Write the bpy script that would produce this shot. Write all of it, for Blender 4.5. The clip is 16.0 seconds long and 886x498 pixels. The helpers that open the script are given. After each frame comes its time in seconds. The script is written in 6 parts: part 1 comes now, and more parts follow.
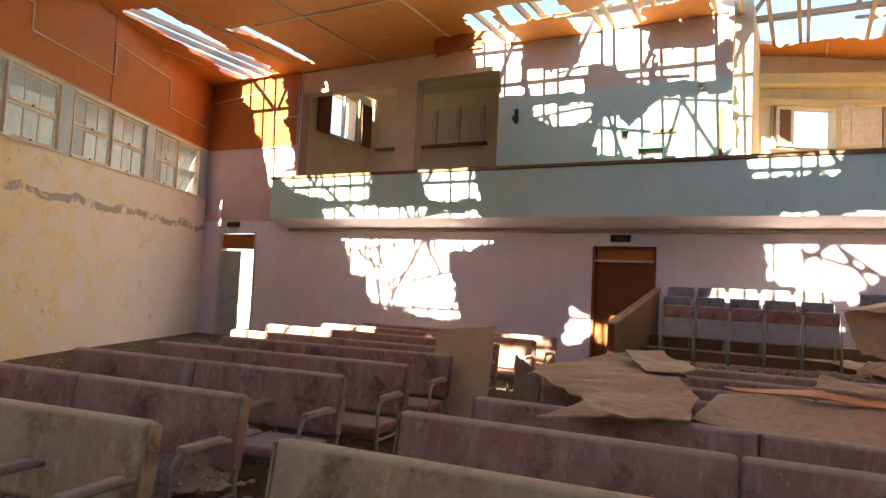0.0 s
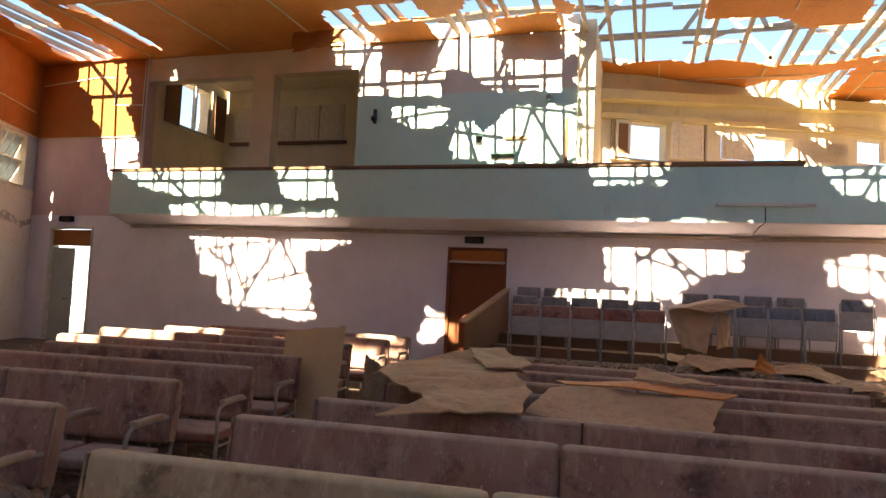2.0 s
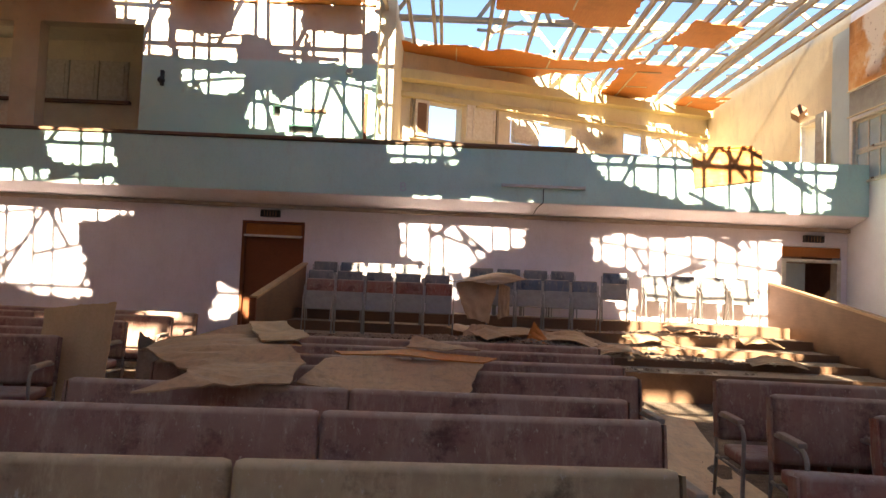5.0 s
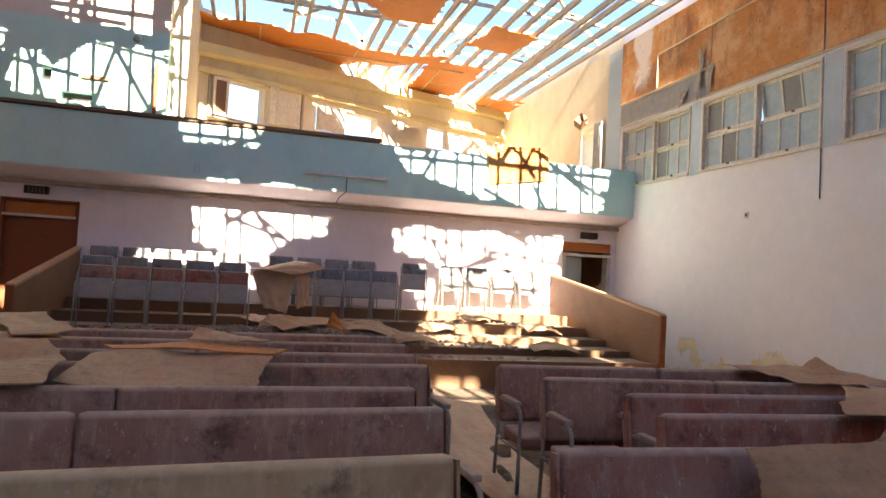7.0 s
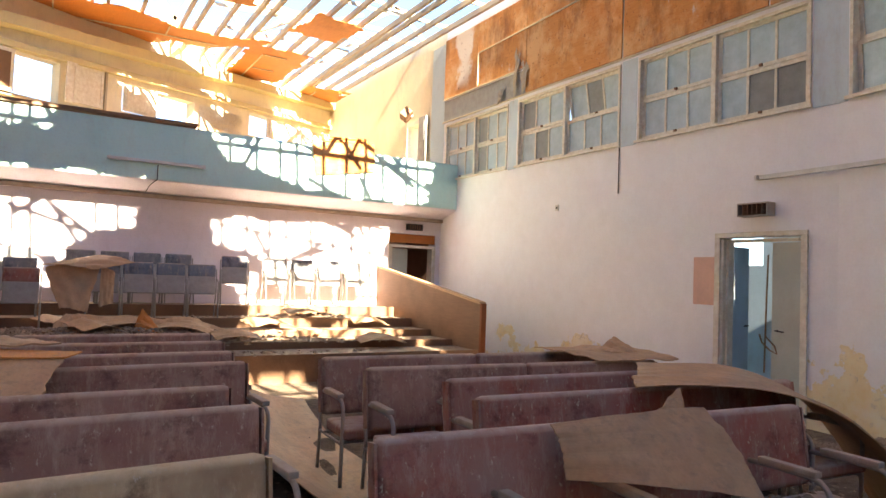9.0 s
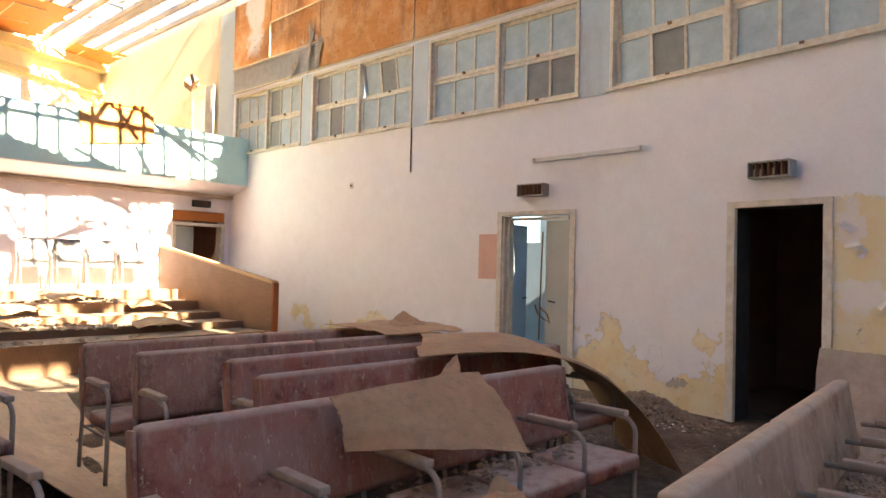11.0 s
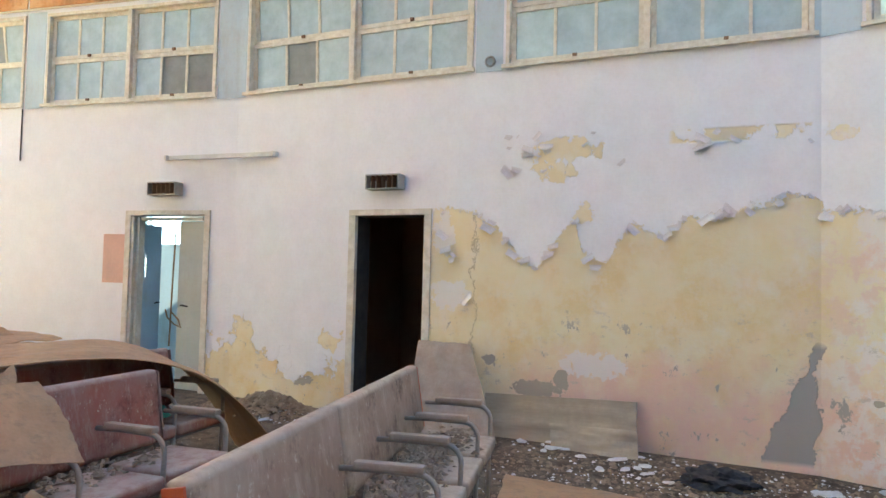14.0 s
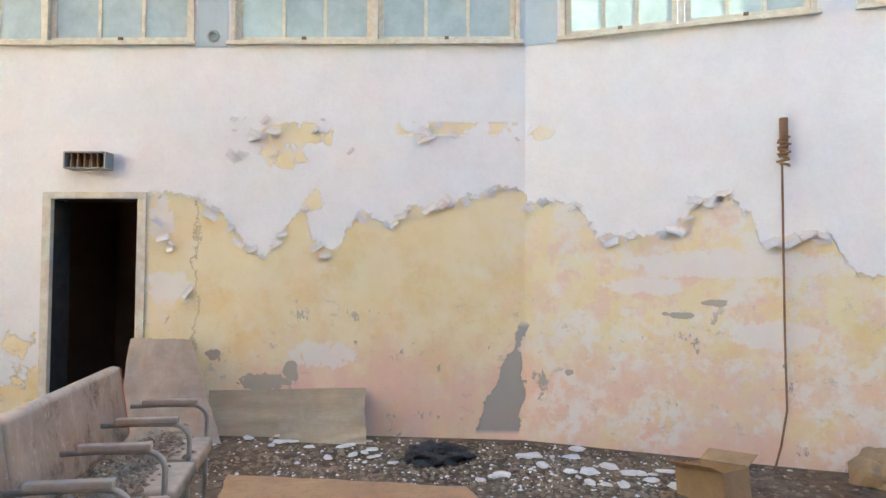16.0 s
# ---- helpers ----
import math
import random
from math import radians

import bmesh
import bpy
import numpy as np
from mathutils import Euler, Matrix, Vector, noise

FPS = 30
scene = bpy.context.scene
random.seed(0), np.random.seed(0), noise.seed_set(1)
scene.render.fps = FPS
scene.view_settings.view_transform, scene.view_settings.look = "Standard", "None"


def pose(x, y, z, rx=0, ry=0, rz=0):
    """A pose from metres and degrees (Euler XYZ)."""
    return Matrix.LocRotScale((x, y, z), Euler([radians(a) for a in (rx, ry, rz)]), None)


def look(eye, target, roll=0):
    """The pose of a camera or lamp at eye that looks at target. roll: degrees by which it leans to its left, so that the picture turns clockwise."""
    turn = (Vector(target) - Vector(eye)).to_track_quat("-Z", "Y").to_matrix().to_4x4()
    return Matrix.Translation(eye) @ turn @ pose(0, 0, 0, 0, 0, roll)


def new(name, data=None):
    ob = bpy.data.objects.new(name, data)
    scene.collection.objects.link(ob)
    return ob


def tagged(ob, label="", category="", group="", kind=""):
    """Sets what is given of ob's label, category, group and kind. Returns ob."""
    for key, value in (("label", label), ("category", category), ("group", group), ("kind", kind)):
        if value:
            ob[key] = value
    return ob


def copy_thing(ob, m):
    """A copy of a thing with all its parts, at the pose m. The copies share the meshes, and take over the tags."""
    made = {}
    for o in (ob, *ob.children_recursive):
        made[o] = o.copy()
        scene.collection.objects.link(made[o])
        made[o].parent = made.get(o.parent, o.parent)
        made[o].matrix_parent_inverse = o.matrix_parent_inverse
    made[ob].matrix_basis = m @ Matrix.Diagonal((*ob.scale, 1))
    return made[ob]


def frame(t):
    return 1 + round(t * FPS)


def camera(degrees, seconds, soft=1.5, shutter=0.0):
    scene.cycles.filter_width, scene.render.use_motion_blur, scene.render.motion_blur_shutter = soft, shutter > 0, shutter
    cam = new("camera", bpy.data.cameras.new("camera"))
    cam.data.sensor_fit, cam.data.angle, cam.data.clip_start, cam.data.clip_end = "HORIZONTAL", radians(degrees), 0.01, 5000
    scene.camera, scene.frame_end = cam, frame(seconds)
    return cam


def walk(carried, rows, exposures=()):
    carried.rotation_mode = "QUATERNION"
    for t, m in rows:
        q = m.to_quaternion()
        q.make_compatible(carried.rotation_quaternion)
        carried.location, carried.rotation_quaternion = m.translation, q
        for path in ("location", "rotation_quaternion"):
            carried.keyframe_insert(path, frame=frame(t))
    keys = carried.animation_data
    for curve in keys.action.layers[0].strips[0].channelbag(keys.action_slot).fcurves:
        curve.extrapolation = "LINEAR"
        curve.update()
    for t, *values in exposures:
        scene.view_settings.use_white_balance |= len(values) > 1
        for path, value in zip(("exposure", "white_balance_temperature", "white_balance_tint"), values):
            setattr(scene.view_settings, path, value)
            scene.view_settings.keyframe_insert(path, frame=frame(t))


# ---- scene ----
# camera and its walk
cam = camera(66.8, 16.0)
METRES, EYE, TILT, LEAN, TURN = 1.35, 1.5, 0.0, 0.0, 28.5
ROWS = [
    (0.0, 0.0, 0.0, 0.0, -0.16, 3.34, -2.75),
    (0.5, 0.0156, 0.0017, -0.0002, -2.99, 3.5, -2.79),
    (1.0, 0.0361, -0.0009, 0.0009, -5.39, 3.62, -2.7),
    (1.5, 0.0596, -0.0074, 0.0005, -8.17, 3.79, -2.57),
    (2.0, 0.088, -0.0163, 0.0005, -11.83, 3.92, -2.65),
    (2.5, 0.1119, -0.0307, 0.0005, -14.66, 3.86, -2.68),
    (3.0, 0.137, -0.045, 0.0008, -17.63, 3.92, -2.54),
    (3.5, 0.164, -0.065, 0.0019, -20.83, 3.96, -2.4),
    (6.0, 0.2628, -0.1465, -0.0159, -34.73, 1.87, -2.98),
    (6.5, 0.2837, -0.1401, -0.0091, -39.71, 2.16, -3.26),
    (7.0, 0.3011, -0.1237, -0.0078, -44.46, 2.48, -3.1),
    (7.5, 0.3196, -0.1184, -0.0057, -48.73, 2.59, -2.97),
    (8.0, 0.3302, -0.1219, -0.004, -52.33, 2.68, -2.77),
    (8.5, 0.3432, -0.1255, -0.0078, -55.56, 2.7, -2.42),
    (11.0, 0.4211, -0.1771, -0.0429, -75.86, 1.33, -1.39),
    (11.5, 0.4323, -0.2223, -0.0429, -81.01, 1.52, -1.2),
    (12.0, 0.415, -0.2979, -0.039, -85.8, 1.68, -1.33),
    (12.5, 0.3804, -0.3677, -0.0404, -90.97, 1.89, -1.53),
    (13.0, 0.3528, -0.4249, -0.0433, -95.88, 2.14, -1.7),
    (13.5, 0.3407, -0.4717, -0.0478, -99.95, 2.3, -1.53),
    (14.0, 0.331, -0.512, -0.0495, -103.27, 2.38, -1.38),
    (14.5, 0.3268, -0.555, -0.0513, -108.35, 2.34, -1.12),
    (15.0, 0.3367, -0.5939, -0.0616, -114.61, 2.4, -0.78),
    (15.5, 0.352, -0.6171, -0.0636, -119.86, 2.13, -0.58),
    (16.0, 0.3655, -0.6318, -0.0667, -124.88, 1.97, -0.41),
]
EXPOSURES = [(0.0, 3.35, 8300, 13), (3.5, 2.75, 8500, 13), (7.0, 3.2, 7400, 11), (8.5, 3.48, 7700, 11), (11.0, 3.82, 8300, 10), (13.0, 4.25, 7400, 2), (14.5, 4.65, 7200, -5), (16.0, 4.85, 7300, -5)]
walk(cam, [(t, pose(0, 0, EYE, TILT, LEAN, TURN) @ pose(METRES * x, METRES * y, METRES * z, 90 + pitch, roll, yaw)) for t, x, y, z, yaw, pitch, roll in ROWS], EXPOSURES)

# ---- daylight ----
SUN_ELEV, SUN_TURN = 33.0, 1.5          # the sun stands behind the camera, over the missing roof
world = bpy.data.worlds.new("daylight")
world.use_nodes = True
scene.world = world
wn = world.node_tree
sky = wn.nodes.new("ShaderNodeTexSky")
sky.sky_type, sky.sun_disc = "NISHITA", False
sky.sun_elevation, sky.sun_rotation = radians(SUN_ELEV), radians(180 - SUN_TURN)
sky.air_density, sky.dust_density, sky.ozone_density, sky.altitude = 0.85, 0.0, 5.0, 1500.0
wn.links.new(sky.outputs["Color"], wn.nodes["Background"].inputs["Color"])
wn.nodes["Background"].inputs["Strength"].default_value = 0.07

sun_data = bpy.data.lights.new("sun", "SUN")
sun_data.energy, sun_data.angle, sun_data.color = 5.0, radians(0.5), (1.0, 0.95, 0.87)
sun = new("sun", sun_data)
sun.matrix_world = look((0, 0, 30), (0.026 * math.cos(radians(SUN_ELEV)) * 1.0, math.cos(radians(SUN_ELEV)), 30 - math.sin(radians(SUN_ELEV))))

# ---- materials ----
class Nodes:
    """A short way to write a node material."""

    def __init__(self, name, rough=0.8, metal=0.0, spec=0.3):
        self.mat = bpy.data.materials.new(name)
        self.mat.use_nodes = True
        self.t = self.mat.node_tree
        self.bsdf = self.t.nodes["Principled BSDF"]
        self.bsdf.inputs["Roughness"].default_value = rough
        self.bsdf.inputs["Metallic"].default_value = metal
        self.bsdf.inputs["Specular IOR Level"].default_value = spec
        self.geo = self.t.nodes.new("ShaderNodeNewGeometry")
        self.pos = self.geo.outputs["Position"]

    def put(self, socket, value):
        if isinstance(value, bpy.types.NodeSocket):
            self.t.links.new(value, socket)
        elif isinstance(value, tuple) and len(value) == 3 and socket.type == "RGBA":
            socket.default_value = (*value, 1)
        else:
            socket.default_value = value

    def local(self):
        return self.t.nodes.new("ShaderNodeTexCoord").outputs["Object"]

    def rand(self):
        return self.t.nodes.new("ShaderNodeObjectInfo").outputs["Random"]

    def scaled(self, v, k):
        n = self.t.nodes.new("ShaderNodeVectorMath")
        n.operation = "MULTIPLY"
        self.put(n.inputs[0], v)
        n.inputs[1].default_value = k
        return n.outputs[0]

    def noise(self, scale, detail=5, rough=0.6, at=None, distort=0.0):
        n = self.t.nodes.new("ShaderNodeTexNoise")
        self.put(n.inputs["Vector"], at or self.pos)
        n.inputs["Scale"].default_value, n.inputs["Detail"].default_value = scale, detail
        n.inputs["Roughness"].default_value, n.inputs["Distortion"].default_value = rough, distort
        return n.outputs["Fac"]

    def voronoi(self, scale, at=None, feature="F1"):
        n = self.t.nodes.new("ShaderNodeTexVoronoi")
        n.feature = feature
        self.put(n.inputs["Vector"], at or self.pos)
        n.inputs["Scale"].default_value = scale
        return n.outputs["Distance"]

    def math(self, op, a, b=0.0):
        n = self.t.nodes.new("ShaderNodeMath")
        n.operation = op
        self.put(n.inputs[0], a)
        self.put(n.inputs[1], b)
        return n.outputs[0]

    def ramp(self, v, lo, hi, a=0.0, b=1.0):
        n = self.t.nodes.new("ShaderNodeMapRange")
        self.put(n.inputs["Value"], v)
        for k, x in zip(("From Min", "From Max", "To Min", "To Max"), (lo, hi, a, b)):
            n.inputs[k].default_value = x
        return n.outputs[0]

    def mix(self, fac, a, b):
        n = self.t.nodes.new("ShaderNodeMix")
        n.data_type = "RGBA"
        self.put(n.inputs["Factor"], fac)
        self.put(n.inputs[6], a)
        self.put(n.inputs[7], b)
        return n.outputs[2]

    def curve(self, v, points):
        n = self.t.nodes.new("ShaderNodeFloatCurve")
        c = n.mapping.curves[0]
        while len(c.points) < len(points):
            c.points.new(0.5, 0.5)
        for p, (a, b) in zip(c.points, points):
            p.location, p.handle_type = (a, b), "VECTOR"
        n.mapping.update()
        self.put(n.inputs["Value"], v)
        return n.outputs[0]

    def xyz(self, v=None):
        n = self.t.nodes.new("ShaderNodeSeparateXYZ")
        self.put(n.inputs[0], v or self.pos)
        return n.outputs

    def bump(self, h, strength=0.3, dist=0.01):
        n = self.t.nodes.new("ShaderNodeBump")
        self.put(n.inputs["Height"], h)
        n.inputs["Strength"].default_value, n.inputs["Distance"].default_value = strength, dist
        self.put(self.bsdf.inputs["Normal"], n.outputs[0])

    def done(self, colour):
        self.put(self.bsdf.inputs["Base Color"], colour)
        return self.mat


def simple(name, a, b, scale=6.0, rough=0.8, metal=0.0, spec=0.3, fine=60.0, bump=0.2, dust=None, dusty=0.5):
    """Two tones in large clouds and a fine grain, with dust on what faces up."""
    m = Nodes(name, rough, metal, spec)
    at = m.local()
    big = m.noise(scale, 6, 0.65, at)
    small = m.noise(fine, 3, 0.7, at)
    c = m.mix(m.ramp(big, 0.35, 0.65), a, b)
    c = m.mix(m.ramp(small, 0.3, 0.75, 0.0, 0.35), c, tuple(x * 0.6 for x in a))
    if dust:
        up = m.xyz(m.geo.outputs["Normal"])[2]
        f = m.math("MULTIPLY", m.ramp(up, 0.1, 0.9), m.ramp(m.noise(9.0, 6, 0.7), 0.35, 0.6, 0.0, dusty))
        c = m.mix(f, c, dust)
    m.bump(small, bump, 0.004)
    return m.done(c)


# the torn edge of the paint: y along the side wall, height
PEEL = ((-6.0, 1.0), (-4.6, 1.4), (-4.38, 1.44), (-4.32, 1.76), (-4.02, 1.72), (-3.79, 1.65), (-3.75, 1.89), (-3.58, 2.09), (-3.33, 2.03), (-3.25, 1.83), (-3.04, 1.77), (-2.69, 1.71), (-2.56, 1.76), (-2.46, 2.04), (-2.0, 2.05),
        (-1.95, 2.2), (-1.7, 2.2), (-1.56, 2.13), (-1.09, 2.03), (-0.85, 2.0), (-0.77, 1.87), (-0.58, 1.92), (-0.45, 1.97), (-0.31, 1.84), (-0.25, 1.6), (-0.12, 1.6), (0.05, 1.75), (0.1, 2.02), (0.24, 1.87), (0.51, 1.5), (0.84, 1.89), (1.1, 2.13), (1.6, 2.15), (1.66, 0.5),
        (3.0, 0.45), (3.9, 0.75), (4.2, 0.7), (5.6, 0.15), (7.0, 0.1), (8.7, 0.35), (9.3, 0.3), (14.0, 0.1))
def stained_wall_ply():
    m = Nodes("stained orange wall plywood", 0.65, 0, 0.25)
    grain = m.noise(5.0, 8, 0.7, m.scaled(m.pos, (0.7, 0.7, 8)))
    c = m.mix(m.ramp(grain, 0.3, 0.7), (0.58, 0.25, 0.075), (0.48, 0.19, 0.05))
    c = m.mix(m.ramp(m.noise(1.5, 8, 0.72), 0.46, 0.6, 0, 0.75), c, (0.66, 0.40, 0.20))
    c = m.mix(m.ramp(m.noise(0.9, 7, 0.7, m.scaled(m.pos, (1.4, 1.4, 0.6))), 0.52, 0.66, 0, 0.85), c, (0.20, 0.075, 0.025))
    c = m.mix(m.ramp(m.noise(2.2, 8, 0.75, m.scaled(m.pos, (1.6, 1.6, 0.7))), 0.63, 0.67, 0, 0.85), c, (0.56, 0.50, 0.44))
    x, y, z = m.xyz()
    bloom = m.math("ADD", m.math("ABSOLUTE", m.math("SUBTRACT", y, 12.05)), m.ramp(m.noise(2.5, 6, 0.65), 0.3, 0.7, -0.2, 0.2))
    c = m.mix(m.math("MULTIPLY", m.ramp(bloom, 0.34, 0.2), m.ramp(z, 5.5, 5.7, 0, 0.85)), c, (0.70, 0.64, 0.56))
    spots = m.ramp(m.noise(14.0, 5, 0.7), 0.62, 0.66, 0, 0.8)
    c = m.mix(spots, c, (0.16, 0.06, 0.02))
    m.bump(grain, 0.2, 0.004)
    return m.done(c)


DUST = (0.36, 0.29, 0.22)


def wall_paint():
    """White-lilac limewash that has peeled off yellow plaster in the front part of the side wall, pink towards its foot."""
    m = Nodes("peeling limewash", 0.9, 0, 0.15)
    x, y, z = m.xyz()
    big = m.noise(1.1, 7, 0.62)
    mid = m.noise(4.0, 7, 0.65)
    fine = m.noise(30.0, 5, 0.7)
    white = m.mix(m.ramp(mid, 0.35, 0.7), (0.80, 0.785, 0.785), (0.75, 0.73, 0.725))
    white = m.mix(m.ramp(fine, 0.45, 0.8, 0, 0.25), white, (0.6, 0.55, 0.53))
    yellow = m.mix(m.ramp(mid, 0.3, 0.68), (0.76, 0.63, 0.37), (0.77, 0.68, 0.49))
    yellow = m.mix(m.math("MULTIPLY", m.ramp(z, 2.2, 1.5), m.ramp(m.noise(1.9, 6, 0.65), 0.48, 0.68, 0, 0.75)), yellow, (0.70, 0.51, 0.23))
    yellow = m.mix(m.ramp(m.noise(3.1, 8, 0.72), 0.52, 0.64, 0, 0.6), yellow, (0.77, 0.70, 0.58))
    pinkf = m.math("MULTIPLY", m.ramp(m.math("ADD", z, m.ramp(mid, 0.3, 0.7, -0.25, 0.25)), 0.85, 0.4), m.math("MULTIPLY", m.ramp(m.noise(2.3, 7, 0.68), 0.36, 0.55, 0.2, 0.85), m.ramp(y, 0.9, 0.3)))
    plaster = m.mix(pinkf, yellow, (0.74, 0.50, 0.42))
    mottle = m.math("MULTIPLY", m.ramp(y, -1.6, -2.3), m.ramp(m.noise(4.5, 8, 0.75), 0.47, 0.53, 0, 0.85))
    plaster = m.mix(mottle, plaster, m.mix(m.ramp(m.noise(2.8, 7, 0.7), 0.45, 0.55), (0.76, 0.71, 0.66), (0.74, 0.55, 0.46)))
    scuff = m.math("MULTIPLY", m.ramp(z, 1.5, 1.0), m.ramp(m.noise(6.5, 8, 0.8, m.scaled(m.pos, (1, 1, 1.6))), 0.58, 0.63, 0, 0.7))
    plaster = m.mix(scuff, plaster, (0.52, 0.46, 0.38))
    greyf = m.math("MULTIPLY", m.ramp(z, 1.3, 0.9), m.ramp(m.noise(3.4, 8, 0.7, m.scaled(m.pos, (1.2, 1.2, 0.8))), 0.635, 0.65))
    plaster = m.mix(greyf, plaster, (0.40, 0.36, 0.31))

    def blotch(cy, cz, ry, rz, torn=0.9):
        """A torn spot on the wall at (y, z)."""
        a = m.math("DIVIDE", m.math("SUBTRACT", y, cy), ry)
        b = m.math("DIVIDE", m.math("SUBTRACT", z, cz), rz)
        d = m.math("ADD", m.math("MULTIPLY", a, a), m.math("MULTIPLY", b, b))
        return m.ramp(m.math("ADD", d, m.ramp(m.noise(9.0, 5, 0.65), 0.3, 0.7, -torn, torn)), 1.04, 0.96)

    # height up to which the paint is gone, along the wall
    edge = m.curve(m.ramp(y, -6.0, 14.0), [((v + 6.0) / 20.0, h / 4.0) for v, h in PEEL])
    edge = m.math("MULTIPLY", edge, 4.0)
    edge = m.math("ADD", edge, m.ramp(m.noise(6.0, 4, 0.6), 0.3, 0.7, -0.05, 0.05))
    low = m.math("MULTIPLY", m.ramp(y, 1.7, 1.9), m.ramp(m.noise(1.3, 5, 0.6), 0.35, 0.65, -0.45, 0.4))
    edge = m.math("ADD", edge, low)
    edge = m.math("ADD", edge, m.ramp(fine, 0.3, 0.7, -0.05, 0.05))
    gone = m.ramp(m.math("SUBTRACT", edge, z), -0.01, 0.01)
    strip = m.math("MULTIPLY", m.ramp(m.math("ABSOLUTE", m.math("SUBTRACT", z, 2.77), 0), 0.07, 0.05), m.ramp(m.noise(2.0, 6, 0.62), 0.46, 0.48))
    strip = m.math("MULTIPLY", strip, m.math("MULTIPLY", m.ramp(y, -0.75, -0.8), m.ramp(y, -2.05, -2.0)))
    for spot in ((0.2, 2.7, 0.34, 0.12), (0.3, 2.5, 0.2, 0.1), (0.0, 2.08, 0.1, 0.1), (-2.12, 2.72, 0.1, 0.06)):
        strip = m.math("MAXIMUM", strip, blotch(*spot, 1.1))
    gone = m.math("MAXIMUM", gone, strip)
    # bare cement beside the corner
    half = m.ramp(z, 0.98, 0.2, 0.0, 0.18)
    off = m.math("ABSOLUTE", m.math("SUBTRACT", y, m.ramp(z, 0.95, 0.0, -1.96, -1.74)))
    cement = m.ramp(m.math("SUBTRACT", m.math("ADD", half, m.ramp(m.noise(4.0, 6, 0.65), 0.3, 0.7, -0.06, 0.06)), off), -0.004, 0.004)
    cement = m.math("MULTIPLY", cement, m.math("MULTIPLY", m.ramp(z, 0.96, 0.9), m.ramp(z, -0.1, -0.06)))
    plaster = m.mix(cement, plaster, (0.36, 0.34, 0.31))

    # pale smears of repair plaster
    for spot in ((-2.95, 1.3, 0.3, 0.07), (-3.6, 1.5, 0.8, 0.12), (-0.1, 0.62, 0.3, 0.12), (-3.9, 0.9, 0.3, 0.12), (1.38, 1.25, 0.2, 0.16), (1.45, 1.9, 0.12, 0.2)):
        plaster = m.mix(m.math("MULTIPLY", blotch(*spot), 0.75), plaster, (0.76, 0.72, 0.70))
    # plaster fallen down to the grey render
    loss = blotch(0.93, 0.61, 0.07, 0.05)
    for spot in ((0.42, 0.36, 0.24, 0.09), (0.2, 0.46, 0.07, 0.1), (3.4, 0.45, 0.1, 0.15), (3.15, 0.22, 0.14, 0.06), (2.9, 0.5, 0.05, 0.04), (-2.35, 0.5, 0.05, 0.03), (-3.2, 1.05, 0.12, 0.03), (-3.5, 1.16, 0.1, 0.03)):
        loss = m.math("MAXIMUM", loss, blotch(*spot))
    plaster = m.mix(loss, plaster, (0.42, 0.37, 0.30))
    cement = m.math("MAXIMUM", cement, loss)
    # a long crack from the door head to the floor
    crack = m.math("ABSOLUTE", m.math("SUBTRACT", m.math("ADD", y, m.ramp(m.noise(5.0, 6, 0.7), 0.3, 0.7, -0.06, 0.06)), 1.11))
    crack = m.math("MULTIPLY", m.ramp(crack, 0.009, 0.004), m.math("MULTIPLY", m.ramp(z, 2.25, 2.2), m.ramp(z, 0.6, 0.7)))
    plaster = m.mix(m.math("MULTIPLY", crack, 0.7), plaster, (0.38, 0.30, 0.20))
    m.bump(m.math("ADD", m.math("ADD", m.math("MULTIPLY", gone, -0.9), m.math("MULTIPLY", cement, -0.9)), m.math("ADD", m.math("MULTIPLY", fine, 0.25), m.math("MULTIPLY", mid, 0.4))), 0.8, 0.014)
    return m.done(m.mix(gone, white, plaster))


def left_paint():
    """Yellow plaster under thin, blotched whitewash."""
    m = Nodes("blotched yellow plaster", 0.9, 0, 0.15)
    x, y, z = m.xyz()
    mid = m.noise(2.2, 8, 0.68)
    fine = m.noise(22.0, 6, 0.75)
    yellow = m.mix(m.ramp(m.noise(1.3, 6, 0.6), 0.35, 0.65), (0.80, 0.66, 0.38), (0.80, 0.70, 0.48))
    white = m.mix(m.ramp(fine, 0.35, 0.7), (0.82, 0.77, 0.70), (0.72, 0.65, 0.57))
    worn = m.math("ADD", mid, m.ramp(y, 11.0, 5.5, -0.2, 0.06))
    c = m.mix(m.ramp(worn, 0.44, 0.54), white, yellow)
    band = m.math("ABSOLUTE", m.math("SUBTRACT", z, m.ramp(m.noise(1.5, 4, 0.5), 0.3, 0.7, 2.72, 2.9)))
    band = m.math("MULTIPLY", m.ramp(band, 0.09, 0.06), m.ramp(m.noise(2.6, 6, 0.7), 0.44, 0.5))
    c = m.mix(m.ramp(m.noise(1.7, 8, 0.72), 0.55, 0.66, 0, 0.5), c, (0.66, 0.50, 0.26))
    c = m.mix(band, c, (0.40, 0.37, 0.32))
    c = m.mix(m.ramp(m.noise(5.0, 8, 0.75), 0.6, 0.68, 0, 0.8), c, (0.42, 0.36, 0.28))
    c = m.mix(m.ramp(m.noise(11.0, 5, 0.7), 0.66, 0.7, 0, 0.8), c, (0.30, 0.24, 0.18))
    m.bump(m.math("ADD", worn, m.math("MULTIPLY", fine, 0.5)), 0.5, 0.015)
    return m.done(c)


